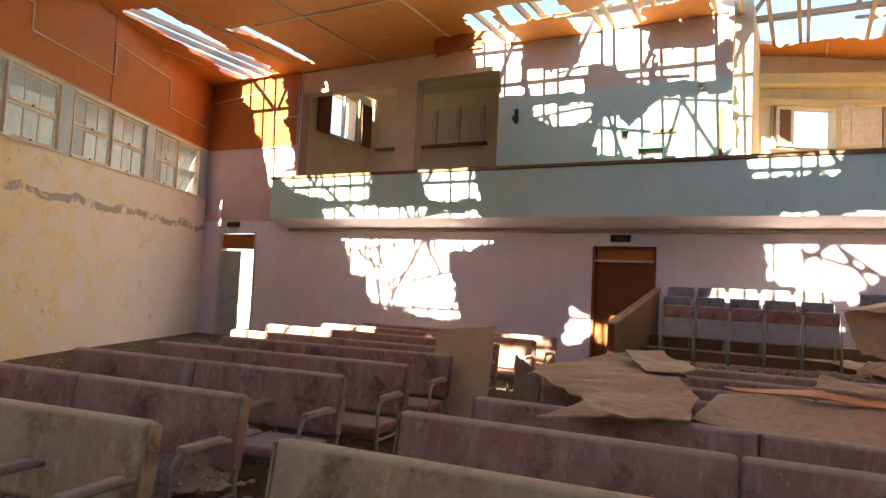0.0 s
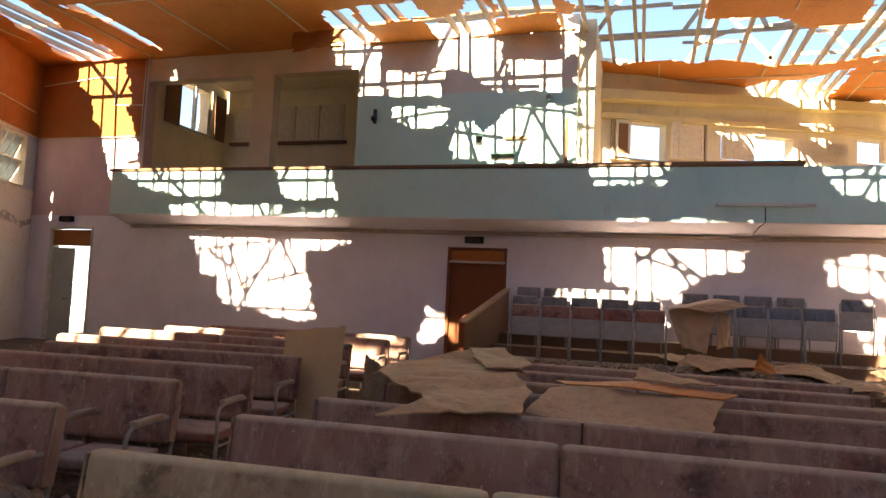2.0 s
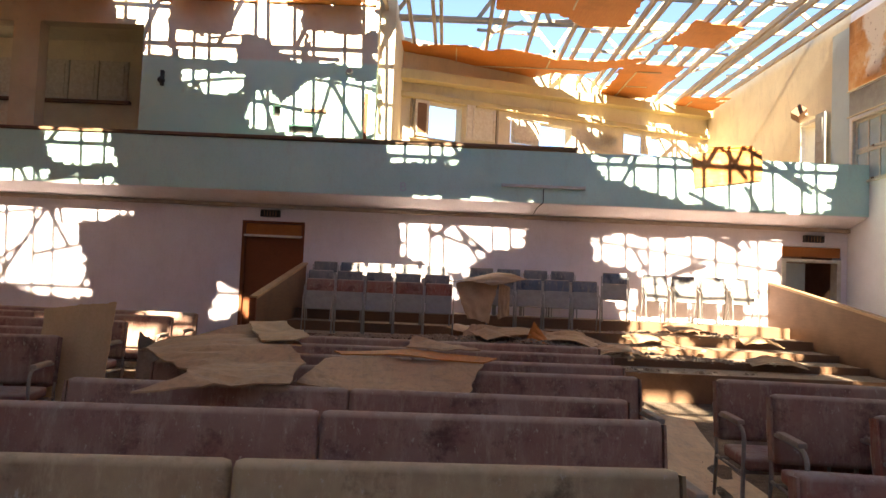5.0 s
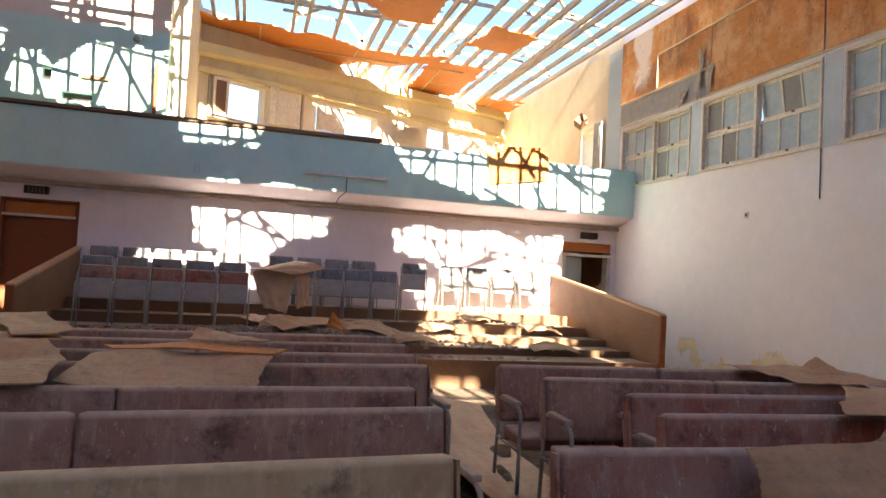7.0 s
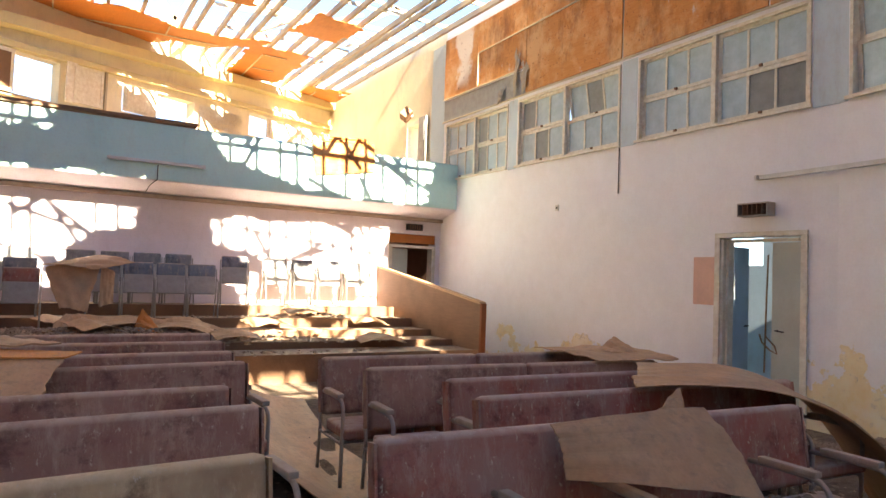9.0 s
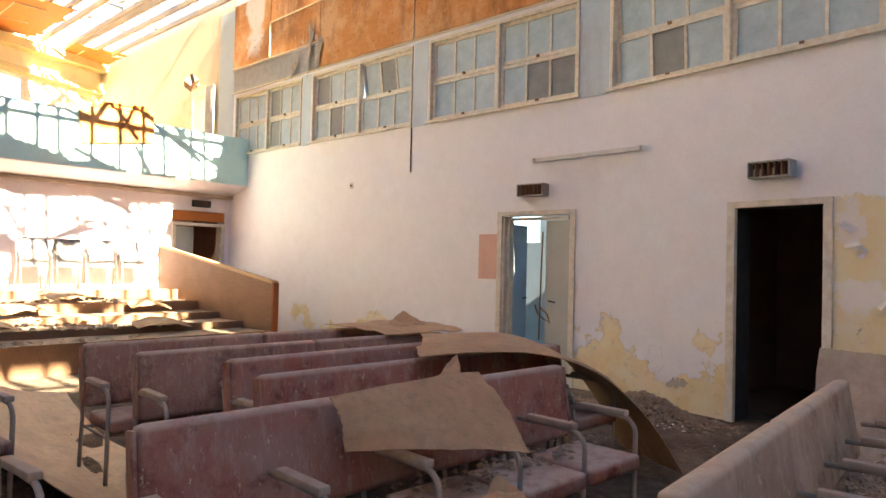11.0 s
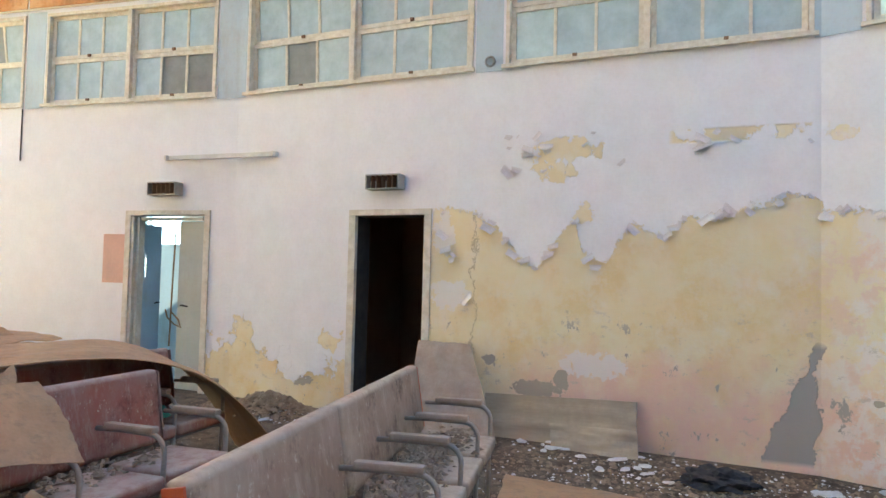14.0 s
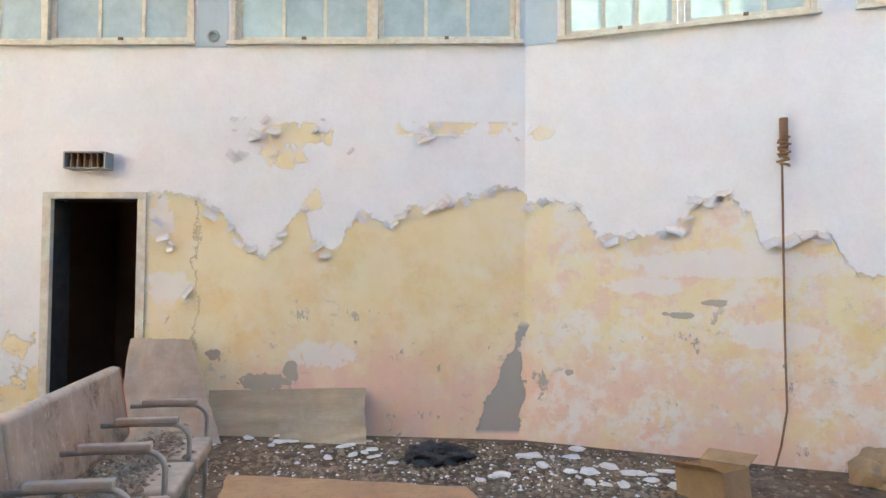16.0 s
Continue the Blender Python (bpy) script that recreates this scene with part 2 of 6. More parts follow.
def plain_paint(name, a, b, dirt=(0.35, 0.28, 0.22), amount=0.35):
    m = Nodes(name, 0.88, 0, 0.15)
    fine = m.noise(26.0, 5, 0.7)
    c = m.mix(m.ramp(m.noise(1.6, 7, 0.65), 0.35, 0.68), a, b)
    c = m.mix(m.ramp(m.noise(3.5, 8, 0.75, m.scaled(m.pos, (1, 1, 0.35))), 0.52, 0.75, 0, amount), c, dirt)
    c = m.mix(m.ramp(fine, 0.5, 0.85, 0, 0.25), c, dirt)
    m.bump(fine, 0.25, 0.006)
    return m.done(c)


def booth_paint():
    """Turquoise below a line, stained cream above it."""
    m = Nodes("two-tone booth paint", 0.88, 0, 0.15)
    x, y, z = m.xyz()
    fine = m.noise(26.0, 5, 0.7)
    turq = m.mix(m.ramp(m.noise(1.6, 7, 0.65), 0.35, 0.7), (0.44, 0.68, 0.60), (0.53, 0.71, 0.62))
    cream = m.mix(m.ramp(m.noise(2.0, 7, 0.65), 0.3, 0.7), (0.66, 0.60, 0.50), (0.56, 0.47, 0.38))
    line = m.ramp(m.math("ADD", z, m.ramp(fine, 0.3, 0.7, -0.04, 0.04)), 5.55, 5.62)
    tan = m.mix(m.ramp(m.noise(1.2, 6, 0.65), 0.35, 0.65), (0.70, 0.60, 0.43), (0.60, 0.49, 0.34))
    c = m.mix(m.ramp(x, -5.82, -5.78), tan, m.mix(line, turq, cream))
    c = m.mix(m.ramp(m.noise(4.0, 8, 0.75), 0.6, 0.72, 0, 0.5), c, (0.42, 0.33, 0.25))
    m.bump(fine, 0.25, 0.006)
    return m.done(c)


def plywood(name, a, b, stain=0.5):
    m = Nodes(name, 0.6, 0, 0.3)
    at = m.local()
    grain = m.noise(5.0, 8, 0.7, m.scaled(at, (9, 0.7, 9)))
    c = m.mix(m.ramp(grain, 0.3, 0.7), a, b)
    c = m.mix(m.ramp(m.noise(2.6, 8, 0.75, at), 0.52, 0.66, 0, stain * 0.6), c, tuple(min(1, v * 1.5) for v in b))
    c = m.mix(m.ramp(m.noise(1.2, 7, 0.7, at), 0.5, 0.75, 0, stain), c, tuple(v * 0.45 for v in a))
    up = m.xyz(m.geo.outputs["Normal"])[2]
    grit = m.math("MULTIPLY", m.ramp(up, 0.2, 0.8), m.ramp(m.noise(14.0, 8, 0.8), 0.5, 0.62, 0, 0.7))
    c = m.mix(grit, c, tuple(v * 0.5 + 0.03 for v in a))
    m.bump(m.math("ADD", grain, grit), 0.2, 0.004)
    return m.done(c)


def upholstery(name, base, faded, dust=(0.42, 0.33, 0.25)):
    """Dull cloth bleached and caked with dust, in its own pattern on each bench."""
    m = Nodes(name, 0.95, 0, 0.1)
    off = m.t.nodes.new("ShaderNodeVectorMath")
    off.operation = "ADD"
    m.put(off.inputs[0], m.pos)
    r = m.t.nodes.new("ShaderNodeCombineXYZ")
    m.put(r.inputs[0], m.math("MULTIPLY", m.rand(), 17.0))
    m.put(off.inputs[1], r.outputs[0])
    at = off.outputs[0]
    c = m.mix(m.ramp(m.noise(2.4, 6, 0.65, at), 0.35, 0.66), base, faded)
    streak = m.noise(7.0, 8, 0.8, m.scaled(at, (2.2, 2.2, 0.45)))
    c = m.mix(m.ramp(streak, 0.5, 0.7, 0, 0.8), c, dust)
    c = m.mix(m.ramp(m.noise(3.3, 8, 0.75, at), 0.52, 0.66, 0, 0.8), c, tuple(v * 0.38 for v in base))
    up = m.xyz(m.geo.outputs["Normal"])[2]
    c = m.mix(m.math("MULTIPLY", m.ramp(up, 0.25, 0.8), m.ramp(m.noise(13.0, 6, 0.7, at), 0.3, 0.55, 0.35, 0.95)), c, tuple(v * 1.15 for v in dust))
    spots = m.ramp(m.noise(30.0, 5, 0.75, m.scaled(at, (1, 1, 0.6))), 0.61, 0.66, 0, 0.75)
    c = m.mix(spots, c, (0.55, 0.47, 0.36))
    m.bump(m.noise(120.0, 3, 0.6, at), 0.3, 0.003)
    return m.done(c)


def rubble_ground():
    m = Nodes("dusty littered floor", 0.95, 0, 0.1)
    big = m.noise(1.2, 7, 0.65)
    mid = m.noise(9.0, 8, 0.75)
    fine = m.noise(60.0, 5, 0.8)
    c = m.mix(m.ramp(big, 0.35, 0.65), (0.125, 0.09, 0.064), (0.225, 0.17, 0.12))
    c = m.mix(m.ramp(mid, 0.45, 0.65, 0, 0.8), c, (0.065, 0.047, 0.034))
    c = m.mix(m.ramp(m.voronoi(26.0), 0.16, 0.08, 0, 0.8), c, (0.42, 0.36, 0.28))
    c = m.mix(m.ramp(fine, 0.62, 0.7, 0, 0.6), c, (0.50, 0.45, 0.38))
    m.bump(m.math("ADD", mid, fine), 0.7, 0.02)
    return m.done(c)


def pane_mat(name, tint, rough, amount):
    """Dirty frosted glass: daylight scatters through it."""
    m = Nodes(name, rough, 0, 0.4)
    grime = m.noise(6.0, 7, 0.7)
    c = m.mix(m.ramp(grime, 0.35, 0.7), tint, tuple(v * 0.75 for v in tint))
    m.done(c)
    m.bump(m.noise(50.0, 3, 0.6), 0.15, 0.003)
    tr = m.t.nodes.new("ShaderNodeBsdfTranslucent")
    m.put(tr.inputs["Color"], c)
    mx = m.t.nodes.new("ShaderNodeMixShader")
    mx.inputs[0].default_value = amount
    m.t.links.new(m.bsdf.outputs[0], mx.inputs[1])
    m.t.links.new(tr.outputs[0], mx.inputs[2])
    m.t.links.new(mx.outputs[0], m.t.nodes["Material Output"].inputs["Surface"])
    return m.mat


M = {
    "limewash": wall_paint(),
    "left": left_paint(),
    "lilac": plain_paint("dusty lilac paint", (0.80, 0.735, 0.76), (0.73, 0.655, 0.67), amount=0.18),
    "pink": plain_paint("faded pink paint", (0.66, 0.48, 0.456), (0.576, 0.396, 0.372)),
    "turquoise": plain_paint("pale turquoise paint", (0.46, 0.71, 0.64), (0.55, 0.75, 0.675), amount=0.2),
    "booth": booth_paint(),
    "cream": plain_paint("cream paint", (0.806, 0.71, 0.509), (0.721, 0.625, 0.445)),
    "yellow": plain_paint("yellowed beam paint", (0.66, 0.56, 0.30), (0.60, 0.50, 0.28)),
    "bluepost": plain_paint("pale blue pier paint", (0.52, 0.60, 0.62), (0.46, 0.55, 0.58)),
    "ply": plywood("orange plywood", (0.625, 0.237, 0.0562), (0.525, 0.175, 0.0375)),
    "plywall": stained_wall_ply(),
    "plylow": plywood("bare hardboard", (0.50, 0.315, 0.175), (0.41, 0.25, 0.135), 0.55),
    # paler plywood: sunlight on the standing panel is put into its colour
    "sunply": plywood("tan plywood lightened as if sunlit", (0.66, 0.47, 0.27), (0.56, 0.38, 0.20), 0.35),
    "plypanel": plywood("brown wall panelling", (0.468, 0.163, 0.039), (0.364, 0.117, 0.0286), 0.6),
    "doorwood": plywood("brown door varnish", (0.24, 0.075, 0.025), (0.18, 0.055, 0.018), 0.5),
    "riser": plywood("worn brown riser boards", (0.23, 0.127, 0.069), (0.172, 0.092, 0.0517), 0.6),
    "timber": simple("old whitish timber", (0.52, 0.43, 0.31), (0.40, 0.31, 0.21), 4.0),
    "batten": simple("cream painted batten", (0.68, 0.58, 0.40), (0.58, 0.48, 0.32), 5.0),
    "frame": simple("flaking cream window paint", (0.80, 0.74, 0.61), (0.64, 0.55, 0.41), 14.0, fine=90, bump=0.4),
    "jamb": simple("flaking white door frame", (0.74, 0.70, 0.60), (0.58, 0.51, 0.40), 9.0, fine=70, bump=0.4),
    "pane": pane_mat("dirty frosted glass", (0.47, 0.54, 0.55), 0.35, 0.32),
    "panedark": pane_mat("darker dirty glass", (0.27, 0.28, 0.27), 0.3, 0.25),
    "bluedoor": plain_paint("pale blue door paint", (0.46, 0.58, 0.66), (0.40, 0.52, 0.60)),
    "greydoor": plain_paint("grey-green door paint", (0.46, 0.48, 0.44), (0.40, 0.42, 0.38)),
    "maroon": upholstery("dusty maroon upholstery", (0.285, 0.145, 0.11), (0.39, 0.25, 0.19), (0.50, 0.39, 0.29)),
    "redcloth": upholstery("faded red upholstery", (0.33, 0.115, 0.08), (0.33, 0.21, 0.17), (0.43, 0.34, 0.28)),
    "tan": upholstery("dust-caked tan upholstery", (0.36, 0.24, 0.14), (0.50, 0.38, 0.225), (0.60, 0.475, 0.295)),
    "buff": upholstery("buff dusty upholstery", (0.31, 0.215, 0.155), (0.44, 0.325, 0.24), (0.50, 0.39, 0.29)),
    "greycloth": upholstery("grey plastic upholstery", (0.168, 0.175, 0.182), (0.266, 0.259, 0.252), (0.378, 0.336, 0.294)),
    "bluecloth": upholstery("blue-grey upholstery", (0.14, 0.17, 0.21), (0.21, 0.23, 0.26)),
    "seatboard": simple("pale grey seat board", (0.40, 0.39, 0.355), (0.31, 0.295, 0.265), 8.0, dust=DUST),
    "steel": simple("grey-brown painted steel tube", (0.338, 0.286, 0.247), (0.442, 0.377, 0.312), 12.0, rough=0.55, metal=0.2, dust=DUST),
    "armpad": simple("worn armrest pad", (0.468, 0.377, 0.299), (0.364, 0.273, 0.208), 10.0, dust=DUST),
    # near-black for metal, also for recesses whose shade is painted in
    "dark": simple("dark metal and recess shade", (0.035, 0.03, 0.028), (0.06, 0.05, 0.045), 8.0),
    # low brown puts the gloom of unlit rooms into the wall colour
    "gloom": simple("brown plaster toned down for unlit rooms", (0.30, 0.17, 0.11), (0.36, 0.22, 0.15), 3.0),
    "oldboard": plywood("weathered grey-brown board", (0.46, 0.38, 0.27), (0.38, 0.31, 0.22), 0.5),
    "white": simple("white enamelled metal", (0.70, 0.68, 0.62), (0.60, 0.57, 0.50), 8.0, rough=0.5),
    "flake": simple("curled paint flake", (0.76, 0.71, 0.69), (0.66, 0.60, 0.56), 12.0),
    "plasterbit": simple("fallen white plaster", (0.74, 0.72, 0.70), (0.62, 0.59, 0.56), 12.0),
    "rubble": simple("brown rubble", (0.22, 0.15, 0.10), (0.35, 0.265, 0.185), 12.0, fine=40),
    "cardboard": simple("brown cardboard", (0.38, 0.26, 0.15), (0.32, 0.21, 0.12), 8.0),
    "black": simple("black cloth", (0.03, 0.03, 0.035), (0.06, 0.06, 0.06), 20.0),
    "rust": simple("rusty iron", (0.20, 0.10, 0.055), (0.28, 0.16, 0.09), 18.0),
    "pinkpatch": plain_paint("salmon patch", (0.70, 0.44, 0.34), (0.62, 0.38, 0.30)),
    "green": simple("green plastic", (0.10, 0.42, 0.30), (0.08, 0.35, 0.25), 9.0),
    "vinyl": simple("orange-red vinyl", (0.56, 0.12, 0.045), (0.46, 0.10, 0.05), 14.0, dust=DUST),
    "ground": rubble_ground(),
    "earth": plain_paint("pale dry earth", (0.40, 0.34, 0.25), (0.33, 0.28, 0.20)),
    "outside": plain_paint("sunlit outer wall", (0.70, 0.68, 0.62), (0.62, 0.60, 0.54)),
}

# ---- building helpers ----
def part(name, bm, material, parent=None, label="", smooth=False):
    """Links a bmesh as one mesh object, under a thing or under a part."""
    me = bpy.data.meshes.new(name)
    bm.to_mesh(me)
    bm.free()
    me.materials.append(M[material])
    if smooth:
        me.shade_smooth()
    ob = new(name, me)
    ob.parent = parent
    if label:
        ob["label"] = label
    return ob


def empty(name, label, category, m=None, group="", kind=""):
    ob = tagged(new(name), label, category, group, kind)
    ob.empty_display_size = 0.1
    if m is not None:
        ob.matrix_basis = m
    return ob


def box(bm, x0, x1, y0, y1, z0, z1, m=None, bevel=0.0):
    """A box, with bevelled edges where bevel is given."""
    vs = [bm.verts.new((x, y, z)) for x in (x0, x1) for y in (y0, y1) for z in (z0, z1)]
    quads = ((0, 1, 3, 2), (4, 6, 7, 5), (0, 4, 5, 1), (2, 3, 7, 6), (0, 2, 6, 4), (1, 5, 7, 3))
    fs = [bm.faces.new([vs[i] for i in q]) for q in quads]
    if bevel:
        es = {e for f in fs for e in f.edges}
        r = bmesh.ops.bevel(bm, geom=list(es), offset=bevel, segments=2, affect="EDGES", profile=0.6)
        vs = list({v for f in r["faces"] for v in f.verts} | {v for v in vs if v.is_valid})
    if m is not None:
        bmesh.ops.transform(bm, matrix=m, verts=vs)
    return vs


def boxes(*rows, m=None, bevel=0.0):
    bm = bmesh.new()
    for r in rows:
        box(bm, *r, m=m, bevel=bevel)
    return bm


def tube(bm, pts, r=0.012, n=8):
    """A round bar that follows the points."""
    pts = [Vector(p) for p in pts]
    rings = []
    for i, p in enumerate(pts):
        d = (pts[min(i + 1, len(pts) - 1)] - pts[max(i - 1, 0)]).normalized()
        a = d.cross(Vector((0.31, 0.95, 0.05))).normalized()
        b = d.cross(a)
        rings.append([bm.verts.new(p + r * (math.cos(k * 2 * math.pi / n) * a + math.sin(k * 2 * math.pi / n) * b)) for k in range(n)])
    for u, v in zip(rings, rings[1:]):
        for k in range(n):
            bm.faces.new((u[k], u[(k + 1) % n], v[(k + 1) % n], v[k]))
    bm.faces.new(rings[0][::-1])
    bm.faces.new(rings[-1])


def beam(bm, a, b, w, h):
    """A sawn bar from a to b, w wide and h high."""
    a, b = Vector(a), Vector(b)
    d = (b - a).normalized()
    side = d.cross(Vector((0, 0, 1)))
    side = side.normalized() if side.length > 0.01 else Vector((1, 0, 0))
    up = side.cross(d)
    ring = [[bm.verts.new(p + side * sx * w / 2 + up * sz * h / 2) for sx, sz in ((-1, -1), (1, -1), (1, 1), (-1, 1))] for p in (a, b)]
    for k in range(4):
        bm.faces.new((ring[0][k], ring[0][(k + 1) % 4], ring[1][(k + 1) % 4], ring[1][k]))
    bm.faces.new(ring[0][::-1])
    bm.faces.new(ring[1])


def along(a, b):
    """The pose whose x axis runs from plan point a to b; y points to its left."""
    d = Vector((b[0] - a[0], b[1] - a[1], 0))
    return Matrix.Translation((a[0], a[1], 0)) @ Matrix.Rotation(math.atan2(d.y, d.x), 4, "Z"), d.length


def wall(name, a, b, z0, z1, thick, material, holes=(), label="", end=0.0):
    """A wall from a to b, its inner face on that line and its thickness to the left, with openings (s0, s1, z0, z1) through it."""
    m, length = along(a, b)
    ss = sorted({-end, length + end, *(s for h in holes for s in h[:2])})
    zs = sorted({z0, z1, *(z for h in holes for z in h[2:])})
    ss = [s for s in ss if -end <= s <= length + end]
    zs = [z for z in zs if z0 <= z <= z1]
    solid = {}
    for i in range(len(ss) - 1):
        for k in range(len(zs) - 1):
            cs, cz = (ss[i] + ss[i + 1]) / 2, (zs[k] + zs[k + 1]) / 2
            solid[i, k] = not any(h[0] < cs < h[1] and h[2] < cz < h[3] for h in holes)
    bm = bmesh.new()
    cache = {}

    def v(s, y, z):
        key = (round(s, 4), round(y, 4), round(z, 4))
        if key not in cache:
            cache[key] = bm.verts.new(m @ Vector((s, y, z)))
        return cache[key]

    for (i, k), full in solid.items():
        if not full:
            continue
        s0, s1, c0, c1 = ss[i], ss[i + 1], zs[k], zs[k + 1]
        bm.faces.new((v(s0, 0, c0), v(s1, 0, c0), v(s1, 0, c1), v(s0, 0, c1)))
        bm.faces.new((v(s0, thick, c0), v(s0, thick, c1), v(s1, thick, c1), v(s1, thick, c0)))
        if not solid.get((i - 1, k)):
            bm.faces.new((v(s0, 0, c0), v(s0, 0, c1), v(s0, thick, c1), v(s0, thick, c0)))
        if not solid.get((i + 1, k)):
            bm.faces.new((v(s1, 0, c0), v(s1, thick, c0), v(s1, thick, c1), v(s1, 0, c1)))
        if not solid.get((i, k - 1)):
            bm.faces.new((v(s0, 0, c0), v(s0, thick, c0), v(s1, thick, c0), v(s1, 0, c0)))
        if not solid.get((i, k + 1)):
            bm.faces.new((v(s0, 0, c1), v(s1, 0, c1), v(s1, thick, c1), v(s0, thick, c1)))
    bmesh.ops.recalc_face_normals(bm, faces=bm.faces)
    return tagged(part(name, bm, material), label, "wall", kind="structure")


# ---- plan of the hall (metres) ----
CEIL = 6.75
YB = 12.85                                   # face of the back wall
LB, LF = (-14.38, YB), (-8.44, -0.5)         # left wall, splayed
RB, RM, RE = (7.9, YB), (7.9, 4.2), (7.03, -1.98)   # right wall with its two bends
RF = (5.05, -6.2)
T = 0.3

# ground and floor: nearly level, dropping a little towards the stage
bm = bmesh.new()
ys = (-6.6, -4.0, 8.0, 20.4)
hs = (-0.18, -0.18, 0.0, 0.0)
xs = (-15.0, 8.4)
gv = [[bm.verts.new((x, y, h)) for x in xs] for y, h in zip(ys, hs)]
for r0, r1 in zip(gv, gv[1:]):
    for i in range(len(xs) - 1):
        bm.faces.new((r0[i], r0[i + 1], r1[i + 1], r1[i]))
tagged(part("floor", bm, "ground"), "dusty littered floor that drops gently towards the stage", "floor", kind="structure")


bm = bmesh.new()
bm.faces.new([bm.verts.new((x, y, -0.42)) for x, y in ((-600, -600), (600, -600), (600, 600), (-600, 600))])
tagged(part("ground", bm, "earth"), "pale dry earth round the building", "ground", kind="structure")


def floor_z(y):
    return 0.0 if y > 8 else -0.18 * min(1.0, (8 - y) / 12.0)


# right side wall in three lengths; openings for doors and the window band
def on(a, b, y):
    """Distance along the wall a-b at which its y is the one given."""
    return (y - a[1]) / (b[1] - a[1]) * math.dist(a, b)


WZ0, WZ1 = 3.58, 4.84
R1 = [(10.42, 12.75), (7.5, 10.1), (4.52, 7.14)]
R2 = [(1.17, 4.08), (-1.93, 0.82)]
ra, rb_, rc = (RM, RB), (RE, RM), (RF, RE)
holes1 = [(on(*ra, y0), on(*ra, y1), WZ0, WZ1) for y0, y1 in R1] + [(on(*ra, 4.58), on(*ra, 5.75), -1, 2.15)]
holes2 = [(on(*rb_, y0), on(*rb_, y1), WZ0, WZ1) for y0, y1 in R2] + [(on(*rb_, 1.66), on(*rb_, 2.53), -1, 2.11)]
holes3 = [(0.5, 1.9, WZ0, WZ1), (2.2, math.dist(*rc) - 0.33, WZ0, WZ1)]
# walls run with the outside to their left, so each goes from back to front reversed
def rwall(name, a, b, holes):
    L = math.dist(a, b)
    return wall(name, b, a, -0.4, 7.05, T, "limewash", [(L - h[1], L - h[0], h[2], h[3]) for h in holes], "side wall with peeling white paint over yellow plaster")


rwall("wall_east_back", *ra, holes1)
rwall("wall_east_middle", *rb_, holes2)
rwall("wall_east_front", *rc, holes3)
wall("wall_east_gallery", (7.9, 20.4), (7.9, YB), 3.0, 7.05, T, "cream", [(5.82, 6.5, 4.0, 5.13)], "cream side wall of the gallery")
# behind the camera: unseen stage end, heightened and slotted to shape the sun, and the short left return
wall("wall_south", RF, (-6.2, -6.2), -0.4, 10.9, T, "lilac", [(1.9, 3.2, 9.1, 10.1), (8.4, 10.6, 10.2, 10.8)], "unseen end wall, made tall to block the sun, with slots that let beams in", end=0.3)
wall("wall_west_front", (-6.2, -6.2), LF, -0.4, 7.05, T, "left", label="front length of the left wall")

# left wall with its window band
lenL = math.dist(LF, LB)
LW = [(2.7, 5.37), (5.72, 8.4), (8.74, 11.4), (11.76, 14.08)]
wall("wall_west", LF, LB, -0.4, 7.05, T, "left", [(a, b, WZ0 + 0.02, WZ1 + 0.02) for a, b in LW], "splayed side wall of blotched yellow and white plaster")

# back wall below the gallery, with three doorways
wall("wall_north_lower", LB, (8.2, YB), -0.4, 3.0, T, "lilac",
     [(s - LB[0], e - LB[0], -1, z) for s, e, z in ((-13.74, -12.44, 2.72), (-3.64, -2.48, 2.46), (6.66, 7.78, 2.40))],
     "dusty lilac back wall under the gallery", end=0.0)
# upper left part beside the gallery
wall("wall_north_left", LB, (-11.2, YB), 3.0, 7.05, T, "pink", label="faded pink wall beside the gallery")
# gallery wall: two bays and the projection booth
wall("wall_north_booth", (-11.2, YB), (-1.22, YB), 3.0, 7.05, T, "booth",
     [(0.0, 2.84, 3.85, 6.18), (3.36, 5.4, 3.85, 6.2), (8.32, 8.8, 4.19, 4.35), (8.0, 8.15, 4.5, 4.72)],
     "projection booth wall, turquoise below and stained cream above")
GB0, GB1 = (-1.22, 15.15), (7.9, 20.05)      # back wall of the open gallery, askew
wall("wall_booth_side", (-1.22, 15.6), (-1.22, YB + T), 3.0, 7.05, T, "cream", label="cream side wall of the projection booth")
lenG = math.dist(GB0, GB1)
GW = [(1.02, 1.94, 4.8, 5.64), (3.35, 5.28, 4.98, 5.62), (7.08, 10.0, 5.2, 5.8)]
wall("wall_north_gallery", GB0, GB1, 3.0, 7.05, T, "cream", GW, "cream back wall of the gallery with window openings")
for z0, z1, rise, out, name in ((5.98, 6.2, 0.058, 0.35, "upper"), (5.62, 5.74, 0.035, 0.16, "lower")):
    m, L = along(GB0, GB1)
    bm = boxes((0.02, L - 0.02, -out, -0.003, z0, z1))
    for v in bm.verts:
        v.co.z += rise * v.co.x
    bm.transform(m)
    tagged(part("gallery_beam", bm, "yellow"), "yellowed beam along the gallery's back wall", "beam", kind="structure")
# gallery floor: raked slab, closed to the hall by the parapet
bm = boxes((-11.2, 7.9, 12.3, 13.4, 2.95, 3.1), (-1.22, 7.9, 13.4, 16.0, 2.95, 3.6), (-1.22, 7.9, 16.0, 20.3, 2.95, 4.0), (-11.2, -1.3, 13.4, 16.0, 2.95, 3.3))
tagged(part("gallery_floor", bm, "rubble"), "stepped gallery floor", "floor", kind="structure")
